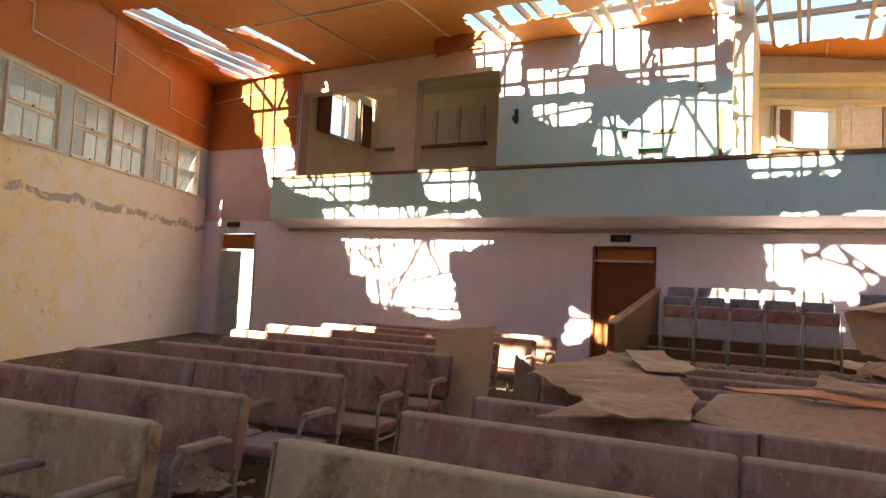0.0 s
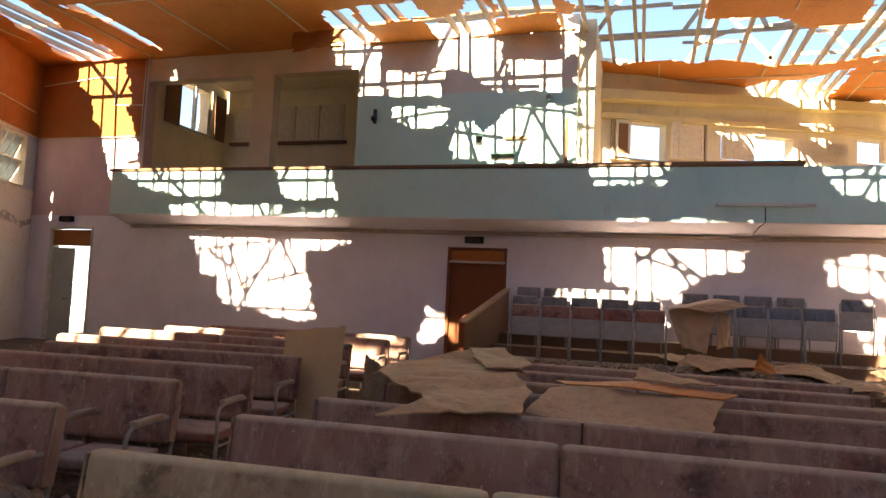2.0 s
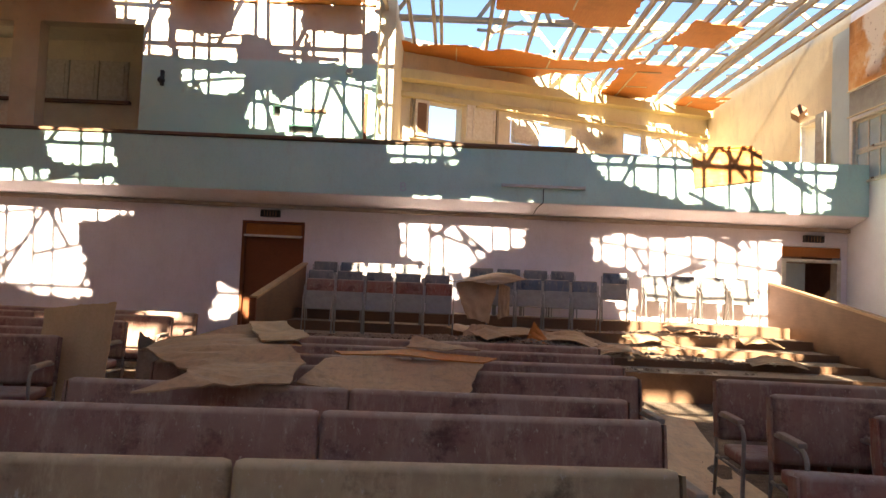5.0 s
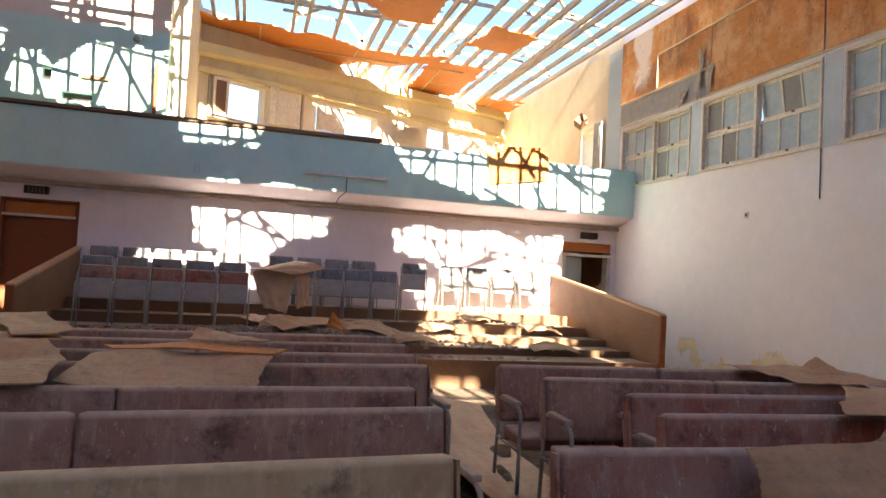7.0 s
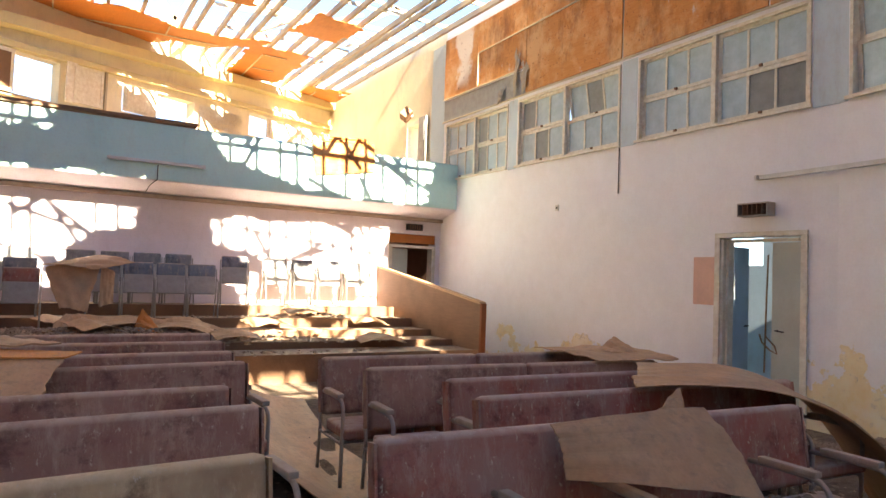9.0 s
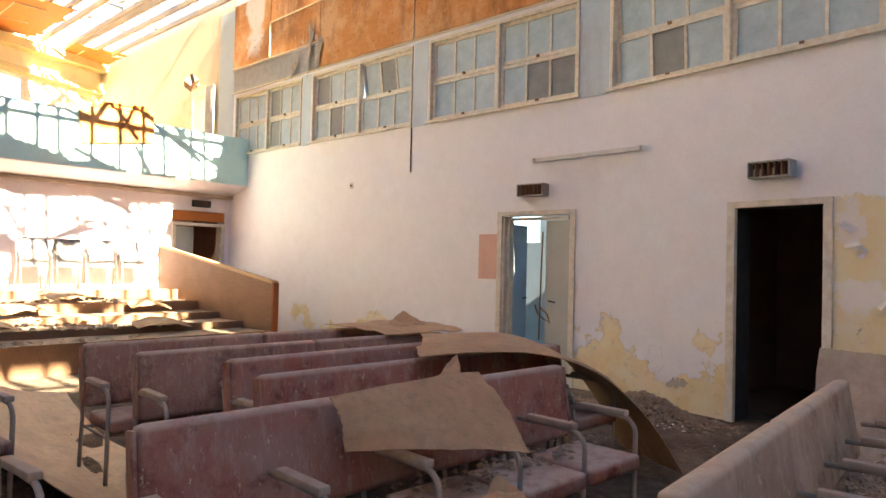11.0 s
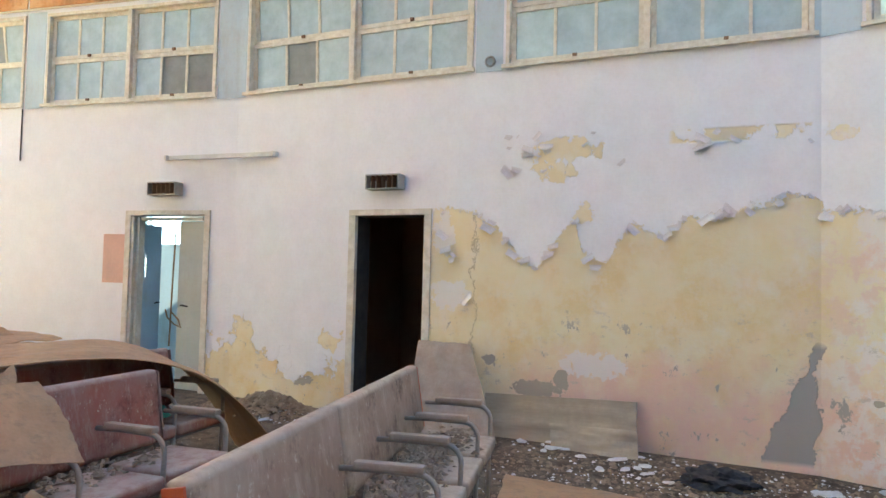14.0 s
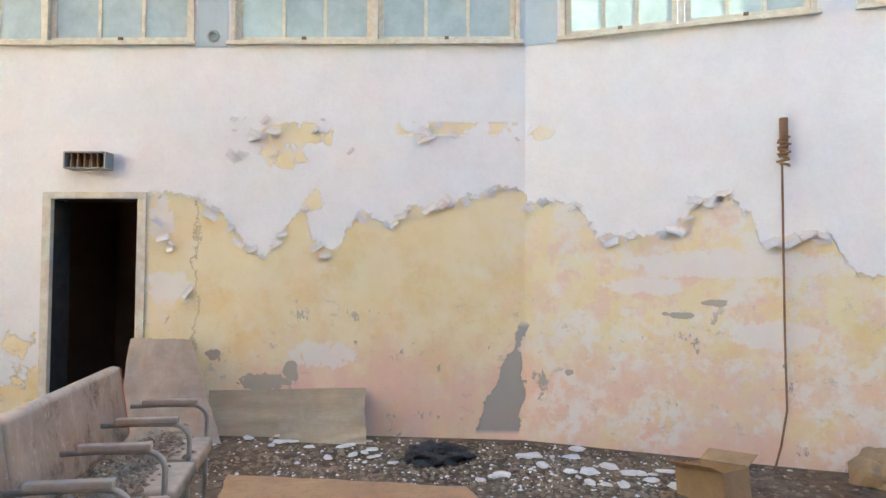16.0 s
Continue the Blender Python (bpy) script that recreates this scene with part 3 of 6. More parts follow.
# left bay: side and back walls, ceiling
wall("wall_bay_side", (-11.25, YB + T), (-11.25, 16.0), 3.0, 7.05, T, "cream", [(0.95, 2.05, 5.5, 6.62)], "cream side wall of the gallery bay")
wall("wall_bay_back", (-11.25, 16.0), (-5.0, 16.0), 3.0, 7.05, T, "cream", [(3.1, 3.3, 5.7, 6.3)], "cream back wall of the gallery bay")
wall("wall_bay_inner", (-5.5, 16.0), (-5.5, YB + T), 3.0, 7.05, T, "cream", label="cream partition of the gallery bay")
bm = boxes((-11.2, -5.5, YB + T, 16.0, 6.9, 7.0))
tagged(part("ceiling_bay", bm, "cream"), "cream ceiling of the gallery bay", "ceiling", kind="structure")

# gallery parapet: sloped soffit below, dark capping above
bm = bmesh.new()
prof = ((12.2, 2.92), (12.2, 3.86), (12.36, 3.86), (12.36, 3.12), (YB - 0.003, 3.12), (YB - 0.003, 2.74))
ends = []
for x, dz in ((-11.42, 0.07), (7.895, 0.02)):
    ends.append([bm.verts.new((x, y, z + dz)) for y, z in prof])
for k in range(len(prof)):
    bm.faces.new((ends[0][k], ends[0][(k + 1) % 6], ends[1][(k + 1) % 6], ends[1][k]))
bm.faces.new(ends[0][::-1])
bm.faces.new(ends[1])
bm.faces.ensure_lookup_table()
parapet = tagged(part("gallery_parapet", bm, "turquoise"), "pale turquoise plastered gallery parapet", "parapet", kind="structure")
bm = boxes((-11.46, 2.6, 12.16, 12.4, 3.925, 3.985), bevel=0.008)
part("capping", bm, "riser", parapet, "dark worn capping board")
bm = bmesh.new()
vs = [bm.verts.new((x, y, z + dz)) for x, dz in ((-11.41, 0.066), (7.89, 0.016)) for y, z in ((12.21, 2.918), (YB - 0.01, 2.738))]
bm.faces.new((vs[0], vs[1], vs[3], vs[2]))
r = bmesh.ops.extrude_face_region(bm, geom=list(bm.faces))
bmesh.ops.translate(bm, vec=(0, 0, -0.012), verts=[v for v in r["geom"] if isinstance(v, bmesh.types.BMVert)])
bmesh.ops.recalc_face_normals(bm, faces=bm.faces)
part("soffit", bm, "lilac", parapet, "pale lilac soffit")
bm = boxes((-11.3, 7.895, YB - 0.1, YB - 0.004, 2.68, 2.75))
for v in bm.verts:
    v.co.z += 0.05 * (7.9 - v.co.x) / 19
part("soffit_moulding", bm, "armpad", parapet, "brownish moulding under the soffit")


# ---- roof: plywood ceiling, mostly fallen, with joists, trusses and battens above ----
TANE = math.tan(radians(SUN_ELEV))
# openings in the ceiling (x0, x1, y0, y1); the unseen front ones are added for more skylight
OPEN = [(-0.9, 8.0, 8.6, 19.9), (-1.2, -0.9, 10.6, 15.0), (-6.4, -1.2, 11.95, 12.8), (-12.0, 9.0, -9.0, -1.0), (-7.6, 5.6, -1.2, 0.1), (3.3, 6.6, 2.4, 4.7), (3.0, 5.6, 0.5, 1.8), (-1.6, 0.5, 4.35, 4.95), (-4.4, -3.4, 3.4, 4.3), (-4.5, -3.5, 0.0, 0.9), (-7.9, -7.0, 2.0, 2.7)]
# torn holes with more shape
HOLES = (
    [(-9.8, 6.45), (-6.2, 6.42), (-6.46, 6.12), (-7.05, 6.0), (-6.8, 3.85), (-7.3, 3.8), (-9.05, 4.2), (-9.15, 5.0), (-9.55, 5.2)],
    [(-11.2, 8.0), (-8.65, 7.92), (-8.65, 7.08), (-10.1, 7.14), (-10.85, 7.42)],
    [(-9.9, 6.8), (-5.95, 6.62), (-5.95, 6.3), (-9.9, 6.35)],
    [(-7.4, 7.95), (-6.15, 7.95), (-5.95, 6.94), (-7.15, 7.02)],
    [(-0.85, 6.32), (-0.44, 6.42), (1.62, 6.4), (1.52, 5.82), (1.03, 5.72), (0.3, 4.98), (-0.78, 5.45)],
    [(2.9, 6.2), (3.25, 6.28), (6.45, 6.15), (6.4, 4.8), (4.4, 4.95), (2.9, 5.6)],
    [(2.68, 7.72), (4.4, 7.8), (4.5, 8.2), (6.2, 8.25), (6.3, 7.85), (7.2, 7.78), (7.0, 6.5), (6.4, 6.38), (4.85, 6.45), (2.95, 7.1)],
    [(-1.0, 7.8), (0.3, 7.82), (0.3, 7.38), (-0.9, 7.34)],
    [(-6.5, 12.8), (-5.5, 12.65), (-5.25, 11.15), (-5.85, 11.15)],
    [(-5.2, 11.85), (-3.98, 11.75), (-3.98, 10.97), (-5.12, 11.1)],
    [(-3.95, 12.8), (-2.8, 12.75), (-2.7, 11.1), (-3.15, 11.2), (-3.55, 11.8)],
    [(-2.7, 12.0), (-1.55, 11.95), (-1.55, 11.0), (-2.42, 11.05)],
    [(-5.08, 10.72), (-3.85, 10.64), (-3.92, 10.08), (-4.57, 9.98), (-5.02, 10.3)],
    [(-3.75, 10.18), (-3.26, 10.22), (-3.05, 9.82), (-2.73, 10.38), (-2.42, 10.64), (-1.3, 10.6), (-1.2, 8.8), (-3.75, 9.0)],
)
LEFTHOLE = ((-12.1, 8.4), (-11.4, 8.5), (-11.85, 12.75), (-13.2, 12.65))
SLIT = ((-10.9, 9.9), (-10.3, 9.95), (-10.3, 11.1), (-10.45, 12.4), (-10.55, 12.3), (-10.6, 10.6))
KEEP = [(-5.35, -4.1, 11.93, 12.82), (-2.78, -1.58, 12.02, 12.82), (6.55, 7.85, 18.2, 19.5), (-7.2, -6.0, 10.6, 12.2)]
# plywood still hanging over the gallery
PATCHES = (
    [(-1.25, 14.5), (-0.55, 14.85), (0.5, 14.9), (1.0, 15.1), (1.6, 15.0), (2.6, 15.5), (3.5, 15.6), (4.7, 15.2), (4.4, 15.9), (3.5, 16.6), (2.6, 16.5), (2.2, 17.2), (1.7, 17.7), (-1.25, 17.5)],
    [(4.35, 15.6), (5.75, 15.75), (5.75, 18.5), (4.2, 18.9)],
    [(4.75, 14.4), (5.0, 13.05), (6.05, 13.2), (5.85, 14.3)],
    [(1.0, 12.75), (1.1, 11.3), (3.7, 11.4), (3.72, 13.4), (2.9, 13.5), (2.25, 12.85)],
)


def inside(x, y, poly):
    hit = False
    for (x0, y0), (x1, y1) in zip(poly, poly[1:] + poly[:1]):
        if (y0 > y) != (y1 > y) and x < (x1 - x0) * (y - y0) / (y1 - y0) + x0:
            hit = not hit
    return hit


def covered(x, y):
    """Whether the plywood still hangs at this place; edges of the holes are torn."""
    w = noise.noise((x * 1.7, y * 1.7, 3.0)) * 0.42 + noise.noise((x * 6, y * 6, 7.0)) * 0.12
    if inside(x + w * 0.5, y + w * 0.5, LEFTHOLE) or inside(x, y, SLIT):
        return False
    for x0, x1, y0, y1 in KEEP:
        if x0 < x < x1 and y0 < y + w * (0.4 if y1 < 13 else 1.2) < y1:
            return True
    for poly in PATCHES:
        if inside(x + w * 0.15, y + w * 0.35, poly):
            return True
    for poly in HOLES:
        if inside(x + w * 0.3, y + w * 0.3, poly):
            return False
    for x0, x1, y0, y1 in OPEN:
        if x0 < x + w < x1 and y0 < y + w < y1:
            return False
    if x < -11.2 - 0.0 and y > YB:
        return False
    return y < YB + 0.14 if x < -1.2 else y < 8.6


def left_x(y):
    return LF[0] + (LB[0] - LF[0]) * (y - LF[1]) / (LB[1] - LF[1]) if y > LF[1] else LF[0] + (-6.2 - LF[0]) * (LF[1] - y) / 5.7


def right_x(y):
    if y > RM[1]:
        return 7.9
    if y > RE[1]:
        return RE[0] + (RM[0] - RE[0]) * (y - RE[1]) / (RM[1] - RE[1])
    return RF[0] + (RE[0] - RF[0]) * (y - RF[1]) / (RE[1] - RF[1])


STEP = 0.07
bm = bmesh.new()
cache = {}


def cv(i, j, top):
    if (i, j, top) not in cache:
        x, y = -15 + i * STEP, -6.3 + j * STEP
        jx, jy = noise.noise((x * 7, y * 7, 1)) * 0.05, noise.noise((x * 7, y * 7, 9)) * 0.05
        sag = 0.03 * noise.noise((x * 0.8, y * 0.8, 4)) - 0.02
        cache[i, j, top] = bm.verts.new((x + jx, min(y + jy, 19.9), CEIL + sag + (0.008 if top else 0)))
    return cache[i, j, top]


NI, NJ = int(23 / STEP), int(26 / STEP)
grid = [[False] * (NJ + 2) for _ in range(NI + 2)]
for i in range(NI):
    for j in range(NJ):
        x, y = -15 + (i + 0.5) * STEP, -6.3 + (j + 0.5) * STEP
        grid[i][j] = left_x(min(y, YB)) - 0.1 < x < right_x(y) + 0.1 and covered(x, y)
for i in range(NI):
    for j in range(NJ):
        if not grid[i][j]:
            continue
        lo = [cv(a, b, 0) for a, b in ((i, j), (i, j + 1), (i + 1, j + 1), (i + 1, j))]
        hi = [cv(a, b, 1) for a, b in ((i, j), (i + 1, j), (i + 1, j + 1), (i, j + 1))]
        bm.faces.new(lo)
        bm.faces.new(hi)
        for (a, b), (p, q) in (((i - 1, j), ((i, j), (i, j + 1))), ((i + 1, j), ((i + 1, j + 1), (i + 1, j))), ((i, j - 1), ((i + 1, j), (i, j))), ((i, j + 1), ((i, j + 1), (i + 1, j + 1)))):
            if not grid[a][b]:
                bm.faces.new((cv(*p, 0), cv(*q, 0), cv(*q, 1), cv(*p, 1)))
tagged(part("ceiling", bm, "ply"), "orange plywood ceiling, torn and largely fallen", "ceiling", kind="structure")

# cover strips over the plywood's seams
bm = bmesh.new()
rnd = random.Random(5)
for x in (-13.2, -11.0, -8.85, -6.6, -4.1, -2.0, 0.3, 2.5, 4.7, 6.9):
    y = -6.0
    while y < 19.5:
        if all(covered(x + dx, y + dy) for dx in (-0.15, 0.15) for dy in (0, 0.3, 0.6)) and left_x(min(y, 12.8)) < x < right_x(y):
            box(bm, x - 0.014, x + 0.014, y, y + 0.6, CEIL - 0.045, CEIL - 0.02)
        y += 0.6
for y in (-4.6, -1.6, 1.4, 4.2, 7.0, 10.0, 16.2, 17.4):
    x = -14.5
    while x < 7.6:
        if all(covered(x + dx, y + dy) for dx in (0, 0.3, 0.55) for dy in (-0.15, 0.15)) and left_x(y) < x < right_x(y) - 0.5:
            box(bm, x, x + 0.55, y - 0.014, y + 0.014, CEIL - 0.045, CEIL - 0.021)
        x += 0.55
tagged(part("ceiling_trim", bm, "batten"), "cream cover strips under the plywood ceiling", "trim", kind="structure")

# joists and roof timbers
roof = empty("roof_frame", "whitish bare timber roof frame, its covering gone", "roof frame", kind="structure")


def shared(name, me, parent, m):
    ob = new(name, me)
    ob.parent = parent
    ob.matrix_basis = m
    return ob


def mesh_of(bm, material):
    me = bpy.data.meshes.new("piece")
    bm.to_mesh(me)
    bm.free()
    me.materials.append(M[material])
    return me


bm = boxes((-0.033, 0.033, 0, 1, 0, 0.11))
joist = mesh_of(bm, "timber")
x = -14.2
while x < 7.8:
    y0 = -6.2
    y1 = 12.8 if x < -1.2 else 15.2 + (x + 1.2) * 0.53
    if x < -8.4:
        y0 = -0.5 + (-8.44 - x) / 0.4449 + 0.1 if x < -8.44 else y0
    if y1 - y0 > 0.8 and rnd.random() > 0.06:
        shared("joist", joist, roof, Matrix.Translation((x, y0, CEIL + 0.03)) @ Matrix.Rotation(rnd.uniform(-0.007, 0.007), 4, "Z") @ Matrix.Diagonal((1, y1 - y0, 1, 1)))
    x += 0.42 + rnd.uniform(-0.02, 0.02)
# trusses across the hall, webs in zigzag
def truss(y, x0, x1, apex):
    bm = bmesh.new()
    n = max(2, int((x1 - x0) / 1.5))
    beam(bm, (x0, y, CEIL + 0.2), (x1, y, CEIL + 0.2), 0.05, 0.07)

    def top(x):
        return CEIL + 0.75 + 1.5 * (1 - abs((x - apex) / 12.0))
    for k in range(n):
        a, b = x0 + (x1 - x0) * k / n, x0 + (x1 - x0) * (k + 1) / n
        beam(bm, (a, y, top(a)), (b, y, top(b)), 0.05, 0.06)
        c = (a + b) / 2
        c += rnd.uniform(-0.3, 0.3)
        if rnd.random() < 0.75:
            beam(bm, (a, y, CEIL + 0.2), (c, y, top(c)), 0.05, 0.085)
        if rnd.random() < 0.6:
            beam(bm, (c, y, top(c)), (b + rnd.uniform(-0.3, 0.3), y, CEIL + 0.2), 0.05, 0.085)
        if rnd.random() < 0.25:
            d = rnd.uniform(-1.2, 1.2)
            beam(bm, (c, y, CEIL + 0.25), (c + d, y + rnd.uniform(0.8, 2.2), CEIL + 0.3), 0.05, 0.05)
    return part("truss", bm, "timber", roof)


for y in (-5.0, -2.6, 0.0, 3.75, 7.2, 11.15):
    truss(y, left_x(y) + 0.1, right_x(y) - 0.1, -3.2)
for y in (14.0, 16.2):
    truss(y, -1.1 if y < 15 else 0.8, 7.8, -3.2)
# roof battens lie on the trusses
batten = mesh_of(boxes((0, 1, -0.02, 0.02, 0, 0.035)), "timber")
y = -5.4
while y < 18.5:
    for side in (0, 1):
        if side == 0:
            xa, xb = (left_x(min(y, YB)), -3.2) if y < 12.6 else (-1.1, -1.1)
        else:
            xa, xb = max(-3.2, -1.2 if y > 12.6 else -9, -1.2 + max(0, (y - 15.2) / 0.53)), right_x(y)
        if xb - xa < 0.6:
            continue
        za, zb = (CEIL + 0.84 + 1.5 * (1 - abs((v + 3.2) / 12.0)) for v in (xa, xb))
        run = math.hypot(xb - xa, zb - za)
        if rnd.random() > 0.9:
            shared("batten", batten, roof, Matrix.Translation((xa, y, za)) @ Matrix.Rotation(-math.atan2(zb - za, xb - xa), 4, "Y") @ Matrix.Diagonal((run, 1, 1, 1)))
    y += 0.62
# cross noggings between joists and loose diagonal braces
nog = mesh_of(boxes((0, 1, -0.02, 0.02, 0, 0.07)), "timber")
for y in (12.5, 13.6, 15.5, 17.0, 18.4):
    xa = -6.5 if y < 12.7 else -1.15 + max(0, (y - 15.2) / 0.53)
    while xa < 7.2:
        w = rnd.uniform(0.8, 2.6)
        if rnd.random() < 0.6:
            shared("nogging", nog, roof, Matrix.Translation((xa, y + rnd.uniform(-0.15, 0.15), CEIL + 0.135)) @ Matrix.Rotation(rnd.uniform(-0.05, 0.05), 4, "Z") @ Matrix.Diagonal((min(w, 7.8 - xa), 1, 1, 1)))
        xa += w
for k in range(26):
    x, y = rnd.uniform(-5.5, 6.8), rnd.uniform(4.2, 15.5)
    if y > 12.5 and x < 0:
        x += 4.5
    a, L, up = rnd.choice((0.5, 0.8, -0.6, 2.5, 2.2)) + rnd.uniform(-0.2, 0.2), rnd.uniform(1.2, 2.8), rnd.uniform(0.0, 0.7)
    x1, y1 = x + L * math.cos(a), y + L * math.sin(a)
    if not (-6 < x1 < 7.6 and y1 < 12.6 + (3.0 if min(x, x1) > -0.8 else 0)):
        continue
    bm = bmesh.new()
    beam(bm, (x, y, CEIL + 0.2), (x1, y1, CEIL + 0.22 + up), 0.05, 0.06)
    part("brace", bm, "timber", roof)
# slanting braces over the middle of the hall, added unseen to streak the sun patches
loose = random.Random(12)
for xa, xb, ya, yb, cnt in ((-9.6, -6.3, 3.8, 6.6, 7), (-0.6, 1.7, 5.1, 6.4, 4), (2.9, 7.3, 4.6, 7.8, 9)):
    for k in range(cnt):
        x, y = xa + (xb - xa) * (k + loose.random()) / cnt, loose.uniform(ya, yb)
        dx = loose.choice((-1, 1)) * loose.uniform(0.4, 1.5)
        bm = bmesh.new()
        beam(bm, (x, y, CEIL + 0.16), (x + dx, y + loose.uniform(-1.6, 1.6), CEIL + 0.2 + loose.uniform(0.3, 1.2)), 0.06, 0.07)
        part("brace", bm, "timber", roof)

# ---- benches ----
def cushion(x0, x1, y0, y1, z0, z1, r=0.03, m=None):
    bm = bmesh.new()
    box(bm, x0, x1, y0, y1, z0, z1, m=m, bevel=r)
    return bm


def bench(seats, seat_w, splits, cloth="maroon", seatcloth="redcloth", label=""):
    """A row of tip seats with padded back boards on a tube frame; it faces -y, its base line at y = 0."""
    b = empty("cinema_bench", label or "dusty maroon upholstered cinema bench on steel tube legs", "bench", group="benches")
    L = seats * seat_w
    tilt = Matrix.Translation((0, 0, 0.42)) @ Matrix.Rotation(radians(-9), 4, "X") @ Matrix.Translation((0, 0, -0.42))
    edges = [0.012, *splits, L - 0.012]
    for a, c in zip(edges, edges[1:]):
        part("backrest", cushion(a + 0.004, c - 0.004, -0.045, 0.045, 0.46, 0.905, 0.035, tilt), cloth, b, smooth=True)
    for x in (0.001, L - 0.011):
        part("end_panel", boxes((x, x + 0.013, -0.036, 0.036, 0.48, 0.885), m=tilt), "vinyl" if cloth == "buff" else cloth, b, "orange-red vinyl edge of the backrest" if cloth == "buff" else "")
    for k in range(seats):
        part("seat", cushion(k * seat_w + 0.02, (k + 1) * seat_w - 0.02, -0.52, -0.09, 0.37, 0.46, 0.03), seatcloth, b, "dusty orange-red seat cushion" if seatcloth == "redcloth" else "", smooth=True)
    for k in range(seats + 1):
        x = min(max(k * seat_w, 0.015), L - 0.015)
        bm = bmesh.new()
        pts = [(x, -0.47, 0.0), (x, -0.475, 0.3), (x, -0.48, 0.56)]
        for a in range(1, 7):
            t = a * math.pi / 12
            pts.append((x, -0.48 + 0.09 * (1 - math.cos(t)), 0.56 + 0.09 * math.sin(t)))
        pts += [(x, -0.2, 0.655), (x, -0.03, 0.65)]
        tube(bm, pts, 0.014)
        tube(bm, [(x, 0.06, 0.0), (x, 0.02, 0.4), (x, -0.06 + 0.16, 0.72)], 0.013)
        tube(bm, [(x, -0.47, 0.34), (x, 0.02, 0.34)], 0.011)
        part("leg_frame", bm, "steel", b, "grey-brown steel tube arm and leg", smooth=True)
        part("armrest", cushion(x - 0.028, x + 0.028, -0.42, -0.1, 0.655, 0.69, 0.01), "armpad", b)
    bm = bmesh.new()
    tube(bm, [(0, -0.1, 0.35), (L, -0.1, 0.35)], 0.014)
    tube(bm, [(0, -0.44, 0.35), (L, -0.44, 0.35)], 0.014)
    part("seat_rail", bm, "steel", b)
    return b


BEN = {}


def place_bench(kind, x0, y0, x1, y1, top=0.82):
    """Sets a bench so that its back runs from (x0, y0) to (x1, y1)."""
    seats, splits, cloth, seatcloth, label = kind
    L = math.dist((x0, y0), (x1, y1))
    key = (seats, splits, cloth, seatcloth, round(L, 1))
    a = math.atan2(y1 - y0, x1 - x0)
    m = Matrix.Translation((x0, y0 - 0.07, top - 0.895)) @ Matrix.Rotation(a, 4, "Z")
    if key in BEN:
        return copy_thing(BEN[key], m)
    BEN[key] = bench(seats, L / seats, [s * L for s in splits], cloth, seatcloth, label)
    BEN[key].matrix_basis = m
    return BEN[key]


MAR = "dusty maroon upholstered cinema bench on steel tube legs"
TAN = "cinema bench with tan dust caked on its back"
RED = "cinema bench with faded red upholstery in grey dust"
K5, K6, K4, K3 = (5, (0.5,), "maroon", "redcloth", MAR), (6, (0.5,), "maroon", "redcloth", MAR), (4, (0.5,), "maroon", "redcloth", MAR), (3, (), "maroon", "redcloth", MAR)
# left block
for k, x0, y0, x1, y1 in (((4, (0.5,), "tan", "maroon", TAN), -4.9, 1.85, -2.62, 2.16), (K5, -5.6, 2.72, -2.86, 2.97), (K5, -5.72, 3.78, -2.96, 4.1), (K5, -5.85, 4.74, -3.02, 5.08),
                          (K5, -6.0, 5.75, -3.16, 6.18), (K6, -6.7, 6.6, -3.3, 6.95), (K6, -7.3, 7.9, -3.5, 8.1), (K6, -7.1, 9.0, -3.4, 9.2), (K6, -6.9, 9.9, -3.4, 10.1)):
    place_bench(k, x0, y0, x1, y1)
# middle block
for k, x0, y0, x1, y1 in (((6, (0.5,), "tan", "maroon", TAN), -2.0, 2.28, 1.24, 2.52), (K6, -1.95, 3.2, 1.4, 3.42), (K6, -1.86, 3.95, 1.45, 4.02), (K6, -1.75, 4.85, 1.8, 5.05), (K6, -1.7, 5.55, 1.88, 5.7), (K6, -1.6, 6.4, 1.95, 6.5), (K6, -1.5, 7.2, 1.95, 7.3)):
    place_bench(k, x0, y0, x1, y1)
# right block
for k, x0, y0, x1, y1 in (((5, (), "redcloth", "redcloth", RED), 1.66, 2.57, 4.3, 2.42), ((5, (), "redcloth", "redcloth", RED), 2.6, 3.24, 5.3, 3.1), ((5, (), "redcloth", "redcloth", RED), 2.77, 3.86, 5.4, 3.75),
                          (K5, 2.48, 4.5, 5.2, 4.3), (K5, 2.38, 5.14, 5.3, 5.02), ((5, (0.45,), "buff", "buff", "buff cinema bench caked with dust, its seats strewn with debris"), 2.42, 0.86, 5.18, 1.02)):
    place_bench(k, x0, y0, x1, y1)

# ---- tiers at the back, between two board partitions ----
TIERS = ((8.95, 0.36), (9.75, 0.45), (10.5, 0.55), (11.25, 0.69), (12.0, 0.86), (YB, 0.86))
tier_thing = empty("seating_tier", "worn wooden stepped seating platform strewn with debris", "platform", kind="structure")
for (y0, z), (y1, _) in zip(TIERS, TIERS[1:]):
    part("tier", boxes((-2.36, 6.4, y0, y1 - 0.002, -0.05, z)), "rubble", tier_thing)
    part("riser", boxes((-2.36, 6.4, y0 - 0.03, y0 - 0.002, -0.05, z + 0.015)), "riser", tier_thing, "brown riser board")


